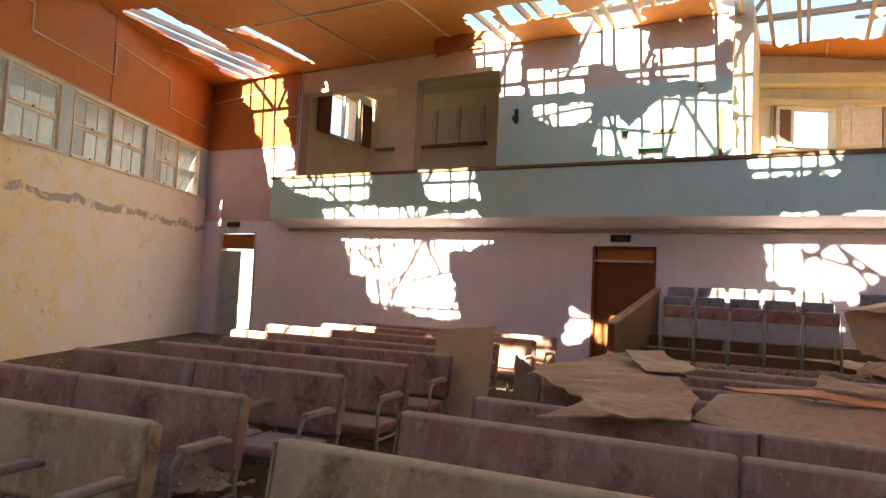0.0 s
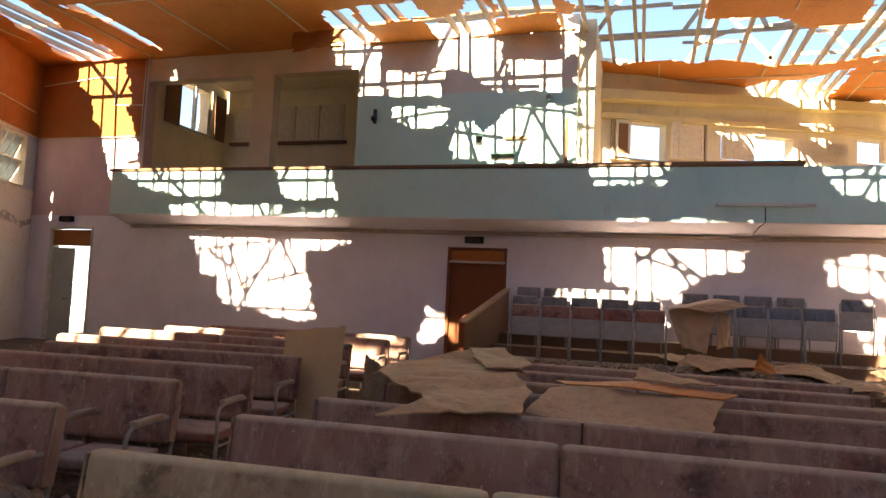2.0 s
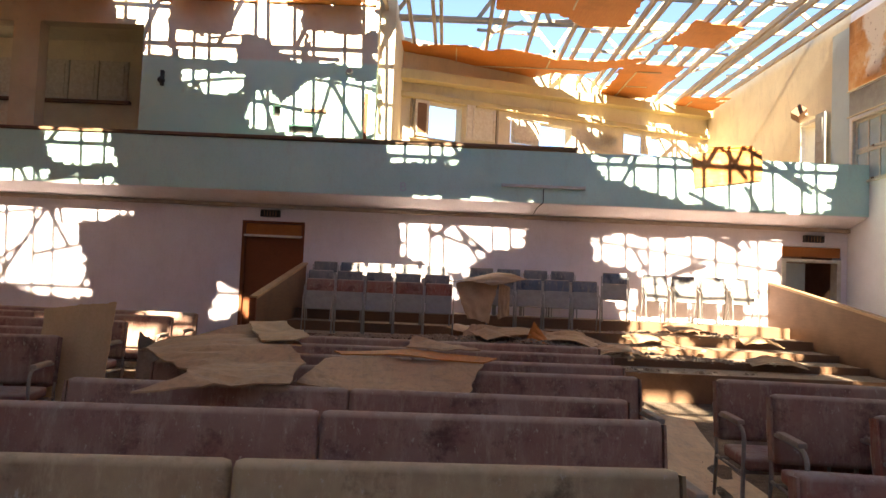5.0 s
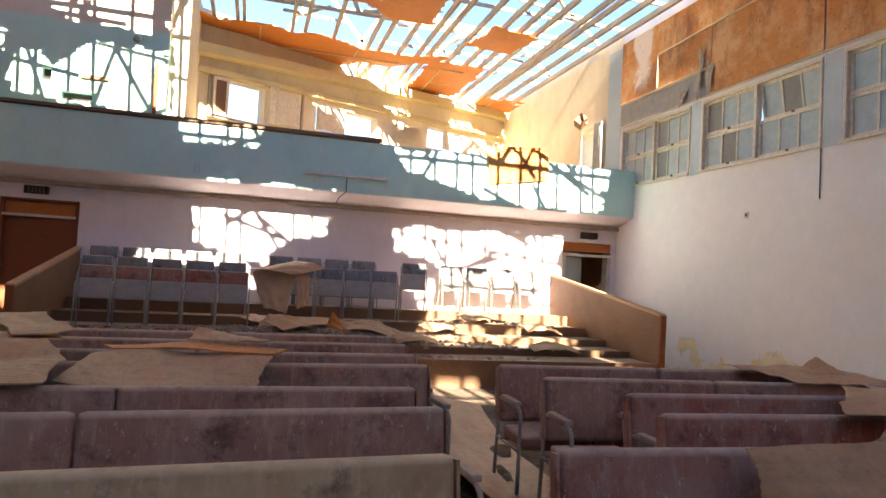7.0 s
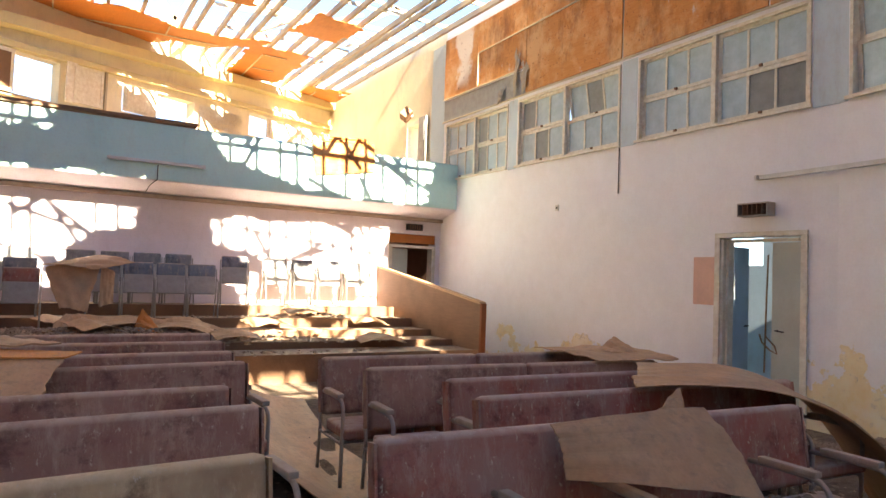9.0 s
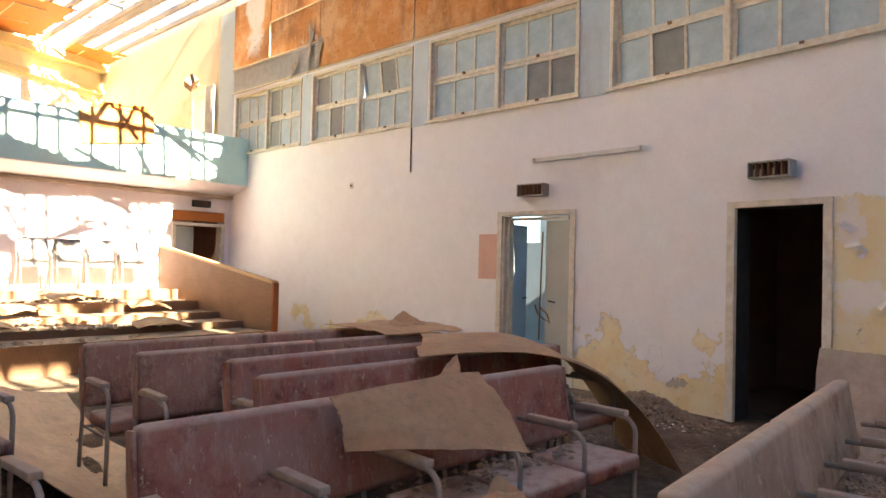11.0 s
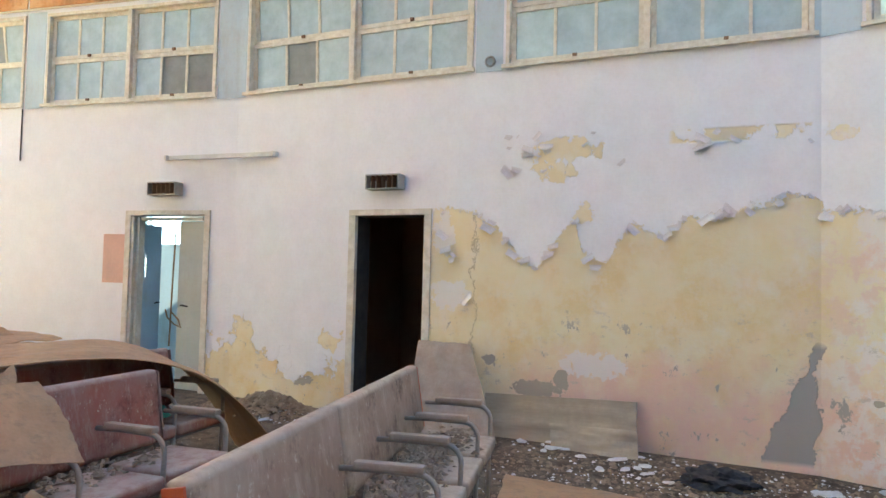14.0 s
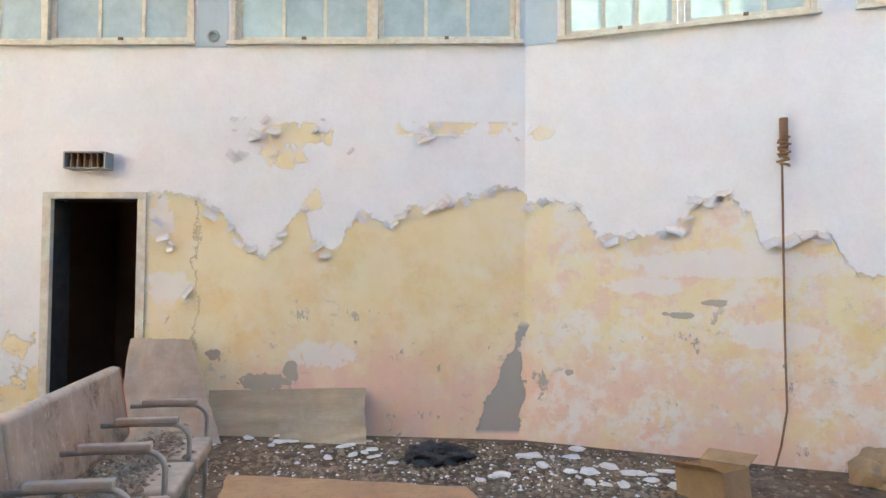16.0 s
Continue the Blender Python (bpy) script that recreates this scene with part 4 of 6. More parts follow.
def partition(x, w, yn, zn, yf, zf, label):
    p = empty("partition", label, "partition")
    bm = bmesh.new()
    vs = [bm.verts.new((xx, y, z)) for xx in (x - w / 2, x + w / 2) for y, z in ((yn, -0.02), (yn, zn), (yf, zf), (yf, -0.02))]
    bm.faces.new(vs[:4])
    bm.faces.new(vs[:3:-1])
    for k in range(4):
        bm.faces.new((vs[k], vs[k + 4], vs[(k + 1) % 4 + 4], vs[(k + 1) % 4]))
    bmesh.ops.recalc_face_normals(bm, faces=bm.faces)
    part("board", bm, "riser", p)
    bm = bmesh.new()
    beam(bm, (x, yn - 0.01, zn + 0.015), (x, yf, zf + 0.015), w + 0.05, 0.04)
    part("top_rail", bm, "plylow", p)
    part("post", boxes((x - w / 2 - 0.015, x + w / 2 + 0.015, yn - 0.05, yn - 0.002, -0.02, zn + 0.01)), "doorwood", p)
    return p


partition(6.45, 0.06, 8.93, 1.09, YB - 0.01, 1.66, "brown board partition stepping down beside the seating tier")
partition(-2.42, 0.06, 9.57, 1.1, YB - 0.01, 1.66, "dusty brown board partition beside the brown door")


# ---- loose auditorium chairs on the tiers ----
def chair(backcloth, label):
    c = empty("auditorium_chair", label, "chair", group="chairs on the tiers")
    tilt = Matrix.Translation((0, 0, 0.6)) @ Matrix.Rotation(radians(-10), 4, "X") @ Matrix.Translation((0, 0, -0.6))
    part("backrest", cushion(-0.215, 0.215, -0.03, 0.03, 0.66, 0.87, 0.025, tilt), backcloth, c, smooth=True)
    fold = Matrix.Translation((0, -0.06, 0.38)) @ Matrix.Rotation(radians(-14), 4, "X")
    part("seat", cushion(-0.21, 0.21, -0.03, 0.02, 0, 0.3, 0.015, fold), "seatboard", c, "pale grey tipped-up seat")
    for s in (-1, 1):
        bm = bmesh.new()
        x = 0.232 * s
        tube(bm, [(x, -0.22, 0.0), (x, -0.17, 0.4), (x, -0.15, 0.58), (x, -0.08, 0.625), (x, 0.0, 0.63)], 0.011, 6)
        tube(bm, [(x, 0.1, 0.0), (x, -0.01, 0.45), (x, 0.03, 0.8)], 0.011, 6)
        part("leg_frame", bm, "seatboard", c, "pale grey steel tube leg", smooth=True)
    return c


CH = {k: chair(k, l) for k, l in (("greycloth", "grey padded auditorium chair with its seat tipped up"), ("redcloth", "auditorium chair with a faded red back pad"), ("bluecloth", "auditorium chair with a blue-grey back pad"))}
used = set()


def put_chair(kind, x, y, z, turn=0.0):
    m = Matrix.Translation((x, y, z)) @ Matrix.Rotation(radians(turn), 4, "Z")
    if kind in used:
        return copy_thing(CH[kind], m)
    used.add(kind)
    CH[kind].matrix_basis = m
    return CH[kind]


for k in range(5):
    put_chair("redcloth", -1.7 + 0.475 * k, 10.72, 0.55, rnd.uniform(-2, 2))
    put_chair("greycloth", -1.85 + 0.5 * k, 11.5, 0.69, rnd.uniform(-2, 2))
    put_chair("greycloth", -1.95 + 0.5 * k, 12.45, 0.86, rnd.uniform(-2, 2))
for k in range(4):
    put_chair("bluecloth" if k else "greycloth", 1.25 + 0.48 * k, 11.6, 0.69, rnd.uniform(-2, 2))
    put_chair("greycloth", 0.95 + 0.5 * k, 12.45, 0.86, rnd.uniform(-2, 2))
    put_chair("greycloth", 4.15 + 0.53 * k, 12.45, 0.86, rnd.uniform(-5, 5))
put_chair("bluecloth", 3.3, 12.0, 0.86, -6)

# ---- windows ----
def sash(m, x0, x1, z0, z1, parent, n=3, lean=0.0, dark=(), missing=()):
    """A glazed wooden leaf with n panes; lean swings it out at its foot about the top edge."""
    sw = Matrix.Translation((0, 0.06, z1)) @ Matrix.Rotation(radians(lean), 4, "X") @ Matrix.Translation((0, -0.06, -z1))
    t, w = 0.022, 0.048
    bm = boxes((x0, x1, 0.04, 0.085, z0, z0 + w), (x0, x1, 0.04, 0.085, z1 - w, z1), (x0, x0 + w, 0.041, 0.084, z0 + w, z1 - w), (x1 - w, x1, 0.041, 0.084, z0 + w, z1 - w))
    pw = (x1 - x0 - 2 * w) / n
    for k in range(1, n):
        box(bm, x0 + w + pw * k - 0.016, x0 + w + pw * k + 0.016, 0.045, 0.08, z0 + w, z1 - w)
    bm.transform(m @ sw)
    s = part("sash", bm, "frame", parent)
    for k in range(n):
        if k in missing:
            continue
        a, b = x0 + w + pw * k - 0.006 * (k == 0), x0 + w + pw * (k + 1) + 0.006 * (k == n - 1)
        bm = boxes((a, b, 0.06, 0.064, z0 + w - 0.005, z1 - w + 0.005))
        bm.transform(m @ sw)
        part("pane", bm, "panedark" if k in dark else "pane", s)
    bm = boxes(((x0 + x1) / 2 - 0.02, (x0 + x1) / 2 + 0.02, 0.015, 0.04, z0 + 0.012, z0 + 0.045))
    bm.transform(m @ sw)
    part("catch", bm, "rust", s)
    return s


win_no = [0]


def window(a, b, s0, s1, z0, z1, leans=(0, 0, 0, 0), dark=(), missing=()):
    """A window of two leaves over two in a wall from a to b. leans: bottom left, bottom right, top left, top right."""
    m, _ = along(a, b)
    win_no[0] += 1
    w = empty("window_%d" % win_no[0], "cream-painted wooden window with dirty frosted panes", "window", kind="structure")
    f = 0.042
    bm = boxes((s0 + 0.002, s1 - 0.002, -0.025, 0.1, z0 + 0.002, z0 + f), (s0 + 0.002, s1 - 0.002, -0.02, 0.1, z1 - f, z1 - 0.002), (s0 + 0.002, s0 + f, -0.02, 0.1, z0 + f, z1 - f), (s1 - f, s1 - 0.002, -0.02, 0.1, z0 + f, z1 - f),
               ((s0 + s1) / 2 - 0.03, (s0 + s1) / 2 + 0.03, -0.012, 0.1, z0 + f, z1 - f), bevel=0.006)
    bm.transform(m)
    part("window_frame", bm, "frame", w)
    bm = boxes((s0 - 0.03, s1 + 0.03, -0.06, -0.027, z0 - 0.012, z0 + 0.028), bevel=0.006)
    bm.transform(m)
    part("window_sill", bm, "frame", w)
    mid, zc = (s0 + s1) / 2, (z0 + z1) / 2
    k = 0
    for zz0, zz1 in ((z0 + f, zc - 0.004), (zc + 0.004, z1 - f)):
        for xx0, xx1 in ((s0 + f, mid - 0.03), (mid + 0.03, s1 - f)):
            sash(m, xx0 + 0.003, xx1 - 0.003, zz0, zz1, w, 3, leans[k], [d - 3 * k for d in dark], [d - 3 * k for d in missing])
            k += 1
    return w


# right side: the walls run from back to front
LA, LBm, LC = math.dist(*ra), math.dist(*rb_), math.dist(*rc)
opts1 = [dict(dark=(3, 9)), dict(leans=(0, 0, 0, 9), dark=(1, 6, 10)), dict(dark=(4, 5), missing=())]
for (s0, s1, z0, z1), o in zip(holes1[:3], opts1):
    window(RB, RM, LA - s1, LA - s0, z0, z1, **o)
opts2 = [dict(leans=(3, 0, 5, 0), dark=(1,)), dict()]
for (s0, s1, z0, z1), o in zip(holes2[:2], opts2):
    window(RM, RE, LBm - s1, LBm - s0, z0, z1, **o)
for s0, s1, z0, z1 in holes3:
    window(RE, RF, LC - s1, LC - s0, z0, z1)
for k, (s0, s1) in enumerate(LW):
    window(LF, LB, s0, s1, WZ0 + 0.02, WZ1 + 0.02, leans=(0, 26, 0, 20) if k == 3 else (0, 0, 0, 0))


def strip(name, a, b, s0, s1, z0, z1, mat, label, cat, proud=0.003, kind="structure", thick=None):
    m, _ = along(a, b)
    bm = boxes((s0, s1, -(thick or proud), -0.0005, z0, z1))
    bm.transform(m)
    return tagged(part(name, bm, mat), label, cat, kind=kind)


# blue piers between the windows
pier = "pale blue painted pier between windows"
for y0, y1 in ((10.14, 10.39), (7.17, 7.47)):
    strip("pier_trim", RB, RM, LA - on(*ra, y1), LA - on(*ra, y0), WZ0 - 0.02, WZ1 + 0.03, "bluepost", pier, "pier", 0.004)
strip("pier_trim", RB, RM, LA - on(*ra, 4.5), LA, WZ0 - 0.02, WZ1 + 0.03, "bluepost", pier, "pier", 0.004)
strip("pier_trim", RM, RE, 0, LBm - on(*rb_, 4.1), WZ0 - 0.02, WZ1 + 0.03, "bluepost", pier, "pier", 0.004)
strip("pier_trim", RM, RE, LBm - on(*rb_, 1.14), LBm - on(*rb_, 0.85), WZ0 - 0.02, WZ1 + 0.03, "bluepost", pier, "pier", 0.004)
strip("pier_trim", RM, RE, LBm - 0.05, LBm, WZ0 - 0.02, WZ1 + 0.03, "bluepost", pier, "pier", 0.004)
strip("pier_trim", RE, RF, 0, 0.3, WZ0 - 0.02, WZ1 + 0.03, "bluepost", pier, "pier", 0.004)
for s0, s1 in ((5.4, 5.69), (8.43, 8.71), (11.43, 11.73), (14.11, lenL)):
    strip("pier_trim", LF, LB, s0, s1, WZ0, WZ1 + 0.04, "bluepost", pier, "pier", 0.004)


# ---- plywood wall panelling above the windows ----
def panelling(name, a, b, rows, lines, mat, label):
    """Sheets (s0, s1, z0, z1) on a wall and cover strips along polylines of (s, z)."""
    m, _ = along(a, b)
    p = empty(name, label, "panelling", kind="structure")
    for s0, s1, z0, z1 in rows:
        bm = boxes((s0 + 0.004, s1 - 0.004, -0.03, -0.012, z0, z1))
        bm.transform(m)
        part("panel", bm, mat, p)
    for line in lines:
        bm = bmesh.new()
        for (p0, q0), (p1, q1) in zip(line, line[1:]):
            beam(bm, (p0, -0.04, q0), (p1, -0.04, q1), 0.022, 0.022)
        bm.transform(m)
        part("cover_strip", bm, "batten", p, "cream cover strip")
    return p


rows = [(s, min(s + 2.42, lenL - 0.02), 4.92, 6.74) for s in (0.1, 2.55, 5.0, 7.4, 9.85, 12.25)]
panelling("panelling_west", LF, LB, rows, [[(0.1, 4.9), (lenL - 0.03, 4.9)], [(5.0, 6.6), (5.0, 5.9), (7.45, 5.95), (7.45, 5.48), (9.9, 5.5), (9.9, 6.16), (12.2, 6.15), (12.2, 5.48), (14.3, 5.48)]],
          "plypanel", "brown plywood panelling with stepped cream strips above the windows")
panelling("panelling_north", LB, (-11.2, YB), [(0.03, 1.6, 4.9, 6.74), (1.6, 3.14, 4.9, 6.74)], [[(0.03, 4.88), (3.15, 4.88)], [(3.12, 4.88), (3.12, 6.7)], [(0.1, 6.2), (1.9, 6.35), (2.3, 6.3), (2.3, 5.65), (3.1, 5.62)]],
          "plypanel", "brown plywood panelling with cream strips beside the gallery")
rows = [(s, s + w, z, 6.74) for s, w, z in ((0.0, 1.35, 5.42), (1.36, 1.6, 5.42), (2.97, 2.4, 4.93), (5.4, 2.4, 4.93), (7.82, 0.82, 4.93))]
east_lines = [[(0.0, 5.4), (2.95, 5.4)], [(0.0, 4.9), (8.64, 4.9)], [(1.36, 5.45), (1.36, 6.1), (5.4, 6.2), (5.4, 5.85), (7.8, 6.1)]]
panelling("panelling_east", RB, RM, rows, east_lines, "plywall", "stained orange plywood panelling above the windows, torn in places")
panelling("panelling_east_front", RM, RE, [(0.02, 2.4, 4.93, 6.74), (2.42, 4.8, 4.93, 6.74), (4.82, 6.2, 4.93, 6.74)], [[(0, 4.9), (6.2, 4.9)]], "plywall", "stained orange plywood panelling above the front windows")
strip("bare_wall_band", RB, RM, 0.0, 2.95, 4.9, 5.38, "seatboard", "bare grey-brown wall where panelling has gone", "wall", 0.006)


# ---- doors ----
def door_frame(m, s0, s1, z1, mat="jamb", w=0.07, out=0.02, depth=0.2, foot=-0.2):
    bm = boxes((s0 - w, s0 + 0.02, -out, depth, foot, z1), (s1 - 0.02, s1 + w, -out, depth, foot, z1), (s0 - w, s1 + w, -out, depth, z1 + 0.001, z1 + w), bevel=0.006)
    bm.transform(m)
    return bm


def door_thing(no, m, s0, s1, z1, label, mat="jamb", **kw):
    d = empty("door_%d" % no, label, "door", kind="structure")
    part("door_frame", door_frame(m, s0, s1, z1, **kw), mat, d)
    return d


def leaf(d, m, hinge, width, z0, z1, turn, mat, label="", side=1, depth=0.08):
    """A door leaf hung at s = hinge; it opens by turn degrees."""
    mm = m @ Matrix.Translation((hinge, depth, 0)) @ Matrix.Rotation(radians(turn), 4, "Z")
    bm = boxes((0.003, side * width, 0.0, 0.04, z0, z1) if side > 0 else (-width, -0.003, 0.0, 0.04, z0, z1), bevel=0.004)
    bm.transform(mm)
    lf = part("door_leaf", bm, mat, d, label)
    bm = bmesh.new()
    x = side * (width - 0.09)
    tube(bm, [(x, -0.002, 1.0), (x, -0.05, 1.0), (x - side * 0.11, -0.05, 0.99)], 0.009, 6)
    bm.transform(mm)
    part("door_handle", bm, "dark", lf)
    return lf


mN, _ = along(LB, (8.2, YB))
ox = -LB[0]
# brown door in the middle, closed, with a transom panel
d = door_thing(1, mN, ox - 3.62, ox - 2.5, 2.42, "closed brown double door under a dark transom panel", "doorwood", w=0.04, out=0.012)
leaf(d, mN, ox - 3.6, 0.545, 0.0, 2.14, 0, "doorwood", side=1)
leaf(d, mN, ox - 2.52, 0.545, 0.0, 2.14, 0, "doorwood", side=-1)
part("transom", (lambda b: (b.transform(mN), b)[1])(boxes((ox - 3.6, ox - 2.52, 0.06, 0.1, 2.2, 2.41))), "plypanel", d, "dark brown transom panel")
part("transom_bar", (lambda b: (b.transform(mN), b)[1])(boxes((ox - 3.62, ox - 2.5, -0.02, 0.04, 2.155, 2.195))), "jamb", d, "cream transom bar")
# left door: one leaf stands open on the yard
d = door_thing(2, mN, ox - 13.7, ox - 12.48, 2.68, "half-open grey door under a brown transom panel", "jamb", w=0.04, out=0.012)
part("transom", (lambda b: (b.transform(mN), b)[1])(boxes((ox - 13.68, ox - 12.5, 0.06, 0.1, 2.27, 2.66))), "plypanel", d, "dark brown transom panel")
leaf(d, mN, ox - 13.68, 0.6, 0.0, 2.22, 4, "greydoor", "grey door leaf", side=1)
leaf(d, mN, ox - 12.5, 0.58, 0.0, 2.22, -84, "greydoor", "open grey door leaf", side=-1, depth=0.15)
# right door under the gallery
d = door_thing(3, mN, ox + 6.72, ox + 7.72, 2.1, "open doorway with a cream frame and brown transom", "jamb", w=0.06)
part("transom", (lambda b: (b.transform(mN), b)[1])(boxes((ox + 6.66, ox + 7.78, 0.03, 0.08, 2.2, 2.39))), "plypanel", d, "brown transom panel")
leaf(d, mN, ox + 6.74, 0.46, 0.0, 2.08, 10, "greydoor", "grey door leaf", side=1)
# side doors
mE, _ = along(RB, RM)
s0, s1 = LA - on(*ra, 5.75), LA - on(*ra, 4.58)
d = door_thing(4, mE, s0 + 0.05, s1 - 0.01, 2.12, "broken cream door frame with grey and blue leaves standing open", "jamb", w=0.06, foot=-0.12)
leaf(d, mE, s1 - 0.04, 0.44, -0.1, 2.05, -5, "greydoor", "grey door leaf standing ajar", side=-1, depth=0.1)
leaf(d, mE, s0 + 0.05, 0.55, -0.1, 2.03, 97, "bluedoor", "pale blue door leaf swung outwards", side=1, depth=0.16)
bm = boxes((s0 + 0.072, s0 + 0.11, 0.0, 0.12, -0.12, 2.1), (s0 + 0.115, s0 + 0.15, 0.05, 0.16, -0.12, 2.1), (s0 + 0.16, s1 - 0.1, 0.06, 0.12, 2.06, 2.1), bevel=0.005)
bm.transform(mE)
part("broken_jamb", bm, "jamb", d, "bare brown splintered jamb boards")
bm = bmesh.new()
tube(bm, [(s1 - 0.5, -0.06, 0.95), (s1 - 0.44, -0.1, 0.86), (s1 - 0.34, -0.1, 0.78), (s1 - 0.26, -0.08, 0.74), (s1 - 0.3, -0.07, 0.83), (s1 - 0.42, -0.06, 0.93)], 0.01, 6)
tube(bm, [(s1 - 0.46, 0.03, 1.9), (s1 - 0.455, 0.0, 1.4), (s1 - 0.46, -0.02, 0.5)], 0.01, 6)
bm.transform(mE)
part("panic_bar", bm, "rust", d, "bent rusty panic bar")
mM, _ = along(RM, RE)
q0, q1 = LBm - on(*rb_, 2.53), LBm - on(*rb_, 1.66)
d = door_thing(5, mM, q0, q1, 2.09, "open doorway with flaking cream frame into a dark room", "jamb", w=0.065, depth=0.04, foot=-0.15)
# lining takes the near-black, so the reveal's shade is in its colour
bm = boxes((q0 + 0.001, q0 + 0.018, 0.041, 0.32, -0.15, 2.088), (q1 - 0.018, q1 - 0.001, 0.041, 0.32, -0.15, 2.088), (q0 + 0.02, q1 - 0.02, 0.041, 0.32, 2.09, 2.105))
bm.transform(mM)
part("lining", bm, "dark", d, "door lining, near-black for the shaded reveal")
bm = boxes((q1 - 0.06, q1 - 0.03, 0.16, 0.9, -0.1, 2.05))
bm.transform(mM)
part("door_leaf", bm, "doorwood", d, "dark brown door leaf swung into the room")


# rooms and yard beyond the doors
def room(name, m, s0, s1, depth, z1, mat, label, gap=None, roofed=True):
    """A plain closed room behind a doorway; gap is an opening in its far wall."""
    t = 0.12
    p = empty(name, label, "room", kind="structure")
    bm = boxes((s0 - t, s0, 0.302, depth, -0.3, z1), (s1, s1 + t, 0.302, depth, -0.3, z1), (s0, s1, 0.302, depth, -0.25, -0.16))
    box(bm, s0 - t, s1 + t, 0.302, depth if roofed else depth * 0.9, z1, z1 + t)
    if gap:
        a, b, c, e = gap
        for r in ((s0 - t, a, -0.3, z1), (b, s1 + t, -0.3, z1), (a, b, -0.3, c), (a, b, e, z1)):
            box(bm, r[0], r[1], depth, depth + t, r[2], r[3])
    else:
        box(bm, s0 - t, s1 + t, depth, depth + t, -0.3, z1)
    bm.transform(m)
    part("room_walls", bm, mat, p)
    return p


# walls of the unlit rooms carry their darkness in the colour
room("side_room", mM, q0 - 1.0, q1 + 0.6, 3.2, 2.6, "gloom", "dark room beyond the side doorway, its walls toned down as unlit")
room("side_lobby", mE, s0 - 2.4, s1 + 0.5, 2.3, 2.6, "bluedoor", "pale blue lobby beyond the broken side door", (5.55, 6.2, 1.86, 2.5), False)
room("stair_lobby", mN, ox + 5.6, ox + 8.6, 3.0, 2.6, "gloom", "dark lobby beyond the doorway under the gallery")
room("foyer", mN, ox - 4.6, ox - 1.6, 2.0, 2.6, "gloom", "dark foyer behind the brown door")
yard = empty("outbuilding", "low pale outbuilding seen beyond the open door", "building", kind="structure")
part("wall", boxes((-27.0, -17.0, 24.0, 24.3, -0.4, 1.25)), "outside", yard)
part("ledge", boxes((-27.0, -17.0, 23.9, 24.36, 1.252, 1.36)), "jamb", yard)
for x in (-24.6, -23.2, -21.8):
    part("window", boxes((x, x + 0.6, 23.97, 23.998, 0.35, 0.95)), "panedark", yard)

# ---- gallery windows: shutters and frames ----
mG, _ = along(GB0, GB1)
g1 = empty("window_gallery", "gallery window opening with cream shutter leaves folded back", "window", kind="structure")
for a, b, z0, z1, o, mat in ((0.64, 1.0, 4.78, 5.62, 0.14, "oldboard"), (1.97, 2.2, 4.84, 5.68, 0.22, "frame"), (2.27, 2.88, 4.9, 5.72, 0.05, "frame")):
    bm = boxes((a, b, -o, -o + 0.035, z0, z0 + 0.07), (a, b, -o, -o + 0.035, z1 - 0.07, z1), (a, a + 0.06, -o, -o + 0.035, z0 + 0.071, z1 - 0.071), (b - 0.06, b, -o, -o + 0.035, z0 + 0.071, z1 - 0.071), bevel=0.004)
    bm.transform(mG)
    sh = part("shutter", bm, "frame", g1)
    bm = boxes((a + 0.061, b - 0.061, -o + 0.012, -o + 0.03, z0 + 0.071, z1 - 0.071))
    bm.transform(mG)
    part("shutter_panel", bm, "riser" if mat == "oldboard" else "frame", sh, "weathered grey-brown panel" if mat == "oldboard" else "")
bm = boxes((0.55, 3.0, -0.07, -0.004, 5.74, 5.79), (0.55, 3.0, -0.09, -0.004, 4.72, 4.77), (2.91, 2.96, -0.06, -0.004, 4.775, 5.735), (0.57, 0.62, -0.06, -0.004, 4.775, 5.735), bevel=0.004)
bm.transform(mG)
part("window_frame", bm, "oldboard", g1, "dark weathered frame")
g2 = empty("window_gallery_broken", "gallery window with broken cream shutters", "window", kind="structure")
for a, b, z0, z1 in ((3.4, 4.25, 5.0, 5.6), (5.35, 6.9, 5.05, 5.72), (7.75, 8.1, 5.25, 5.8), (8.4, 9.95, 5.25, 5.82)):
    bm = boxes((a, b, 0.02, 0.06, z0, z1), bevel=0.004)
    box(bm, a + 0.08, b - 0.08, 0.0, 0.018, z0 + 0.08, z1 - 0.08, bevel=0.004)
    bm.transform(mG)
    part("shutter", bm, "frame", g2)
# bay: window in its side wall, shutters along its back
bm = boxes((-11.3, -11.2, 13.98, 14.05, 5.42, 6.7), (-11.3, -11.2, 15.3, 15.37, 5.42, 6.7), (-11.3, -11.2, 14.6, 14.66, 5.5, 6.62), (-11.33, -11.18, 13.98, 15.37, 5.4, 5.47))
bw = empty("window_bay", "bay window with cream frame and brown shutter leaves", "window", kind="structure")
part("window_frame", bm, "frame", bw)
part("shutter", boxes((-11.19, -11.15, 13.45, 13.98, 5.42, 6.62)), "riser", bw, "brown shutter leaf")
part("shutter", boxes((-11.19, -11.15, 15.4, 15.85, 5.42, 6.62)), "riser", bw, "brown shutter leaf")
cab = empty("shutter_row", "row of worn cream panelled shutters along the bay's back wall", "shutter")
for k, x in enumerate((-10.9, -9.72, -9.0, -8.28)):
    w = 0.85 if k == 0 else 0.68
    bm = boxes((x, x + w, 15.93, 15.995, 5.45, 6.4), bevel=0.005)
    box(bm, x + 0.08, x + w - 0.08, 15.905, 15.928, 5.55, 6.3, bevel=0.008)
    part("shutter", bm, "frame", cab)
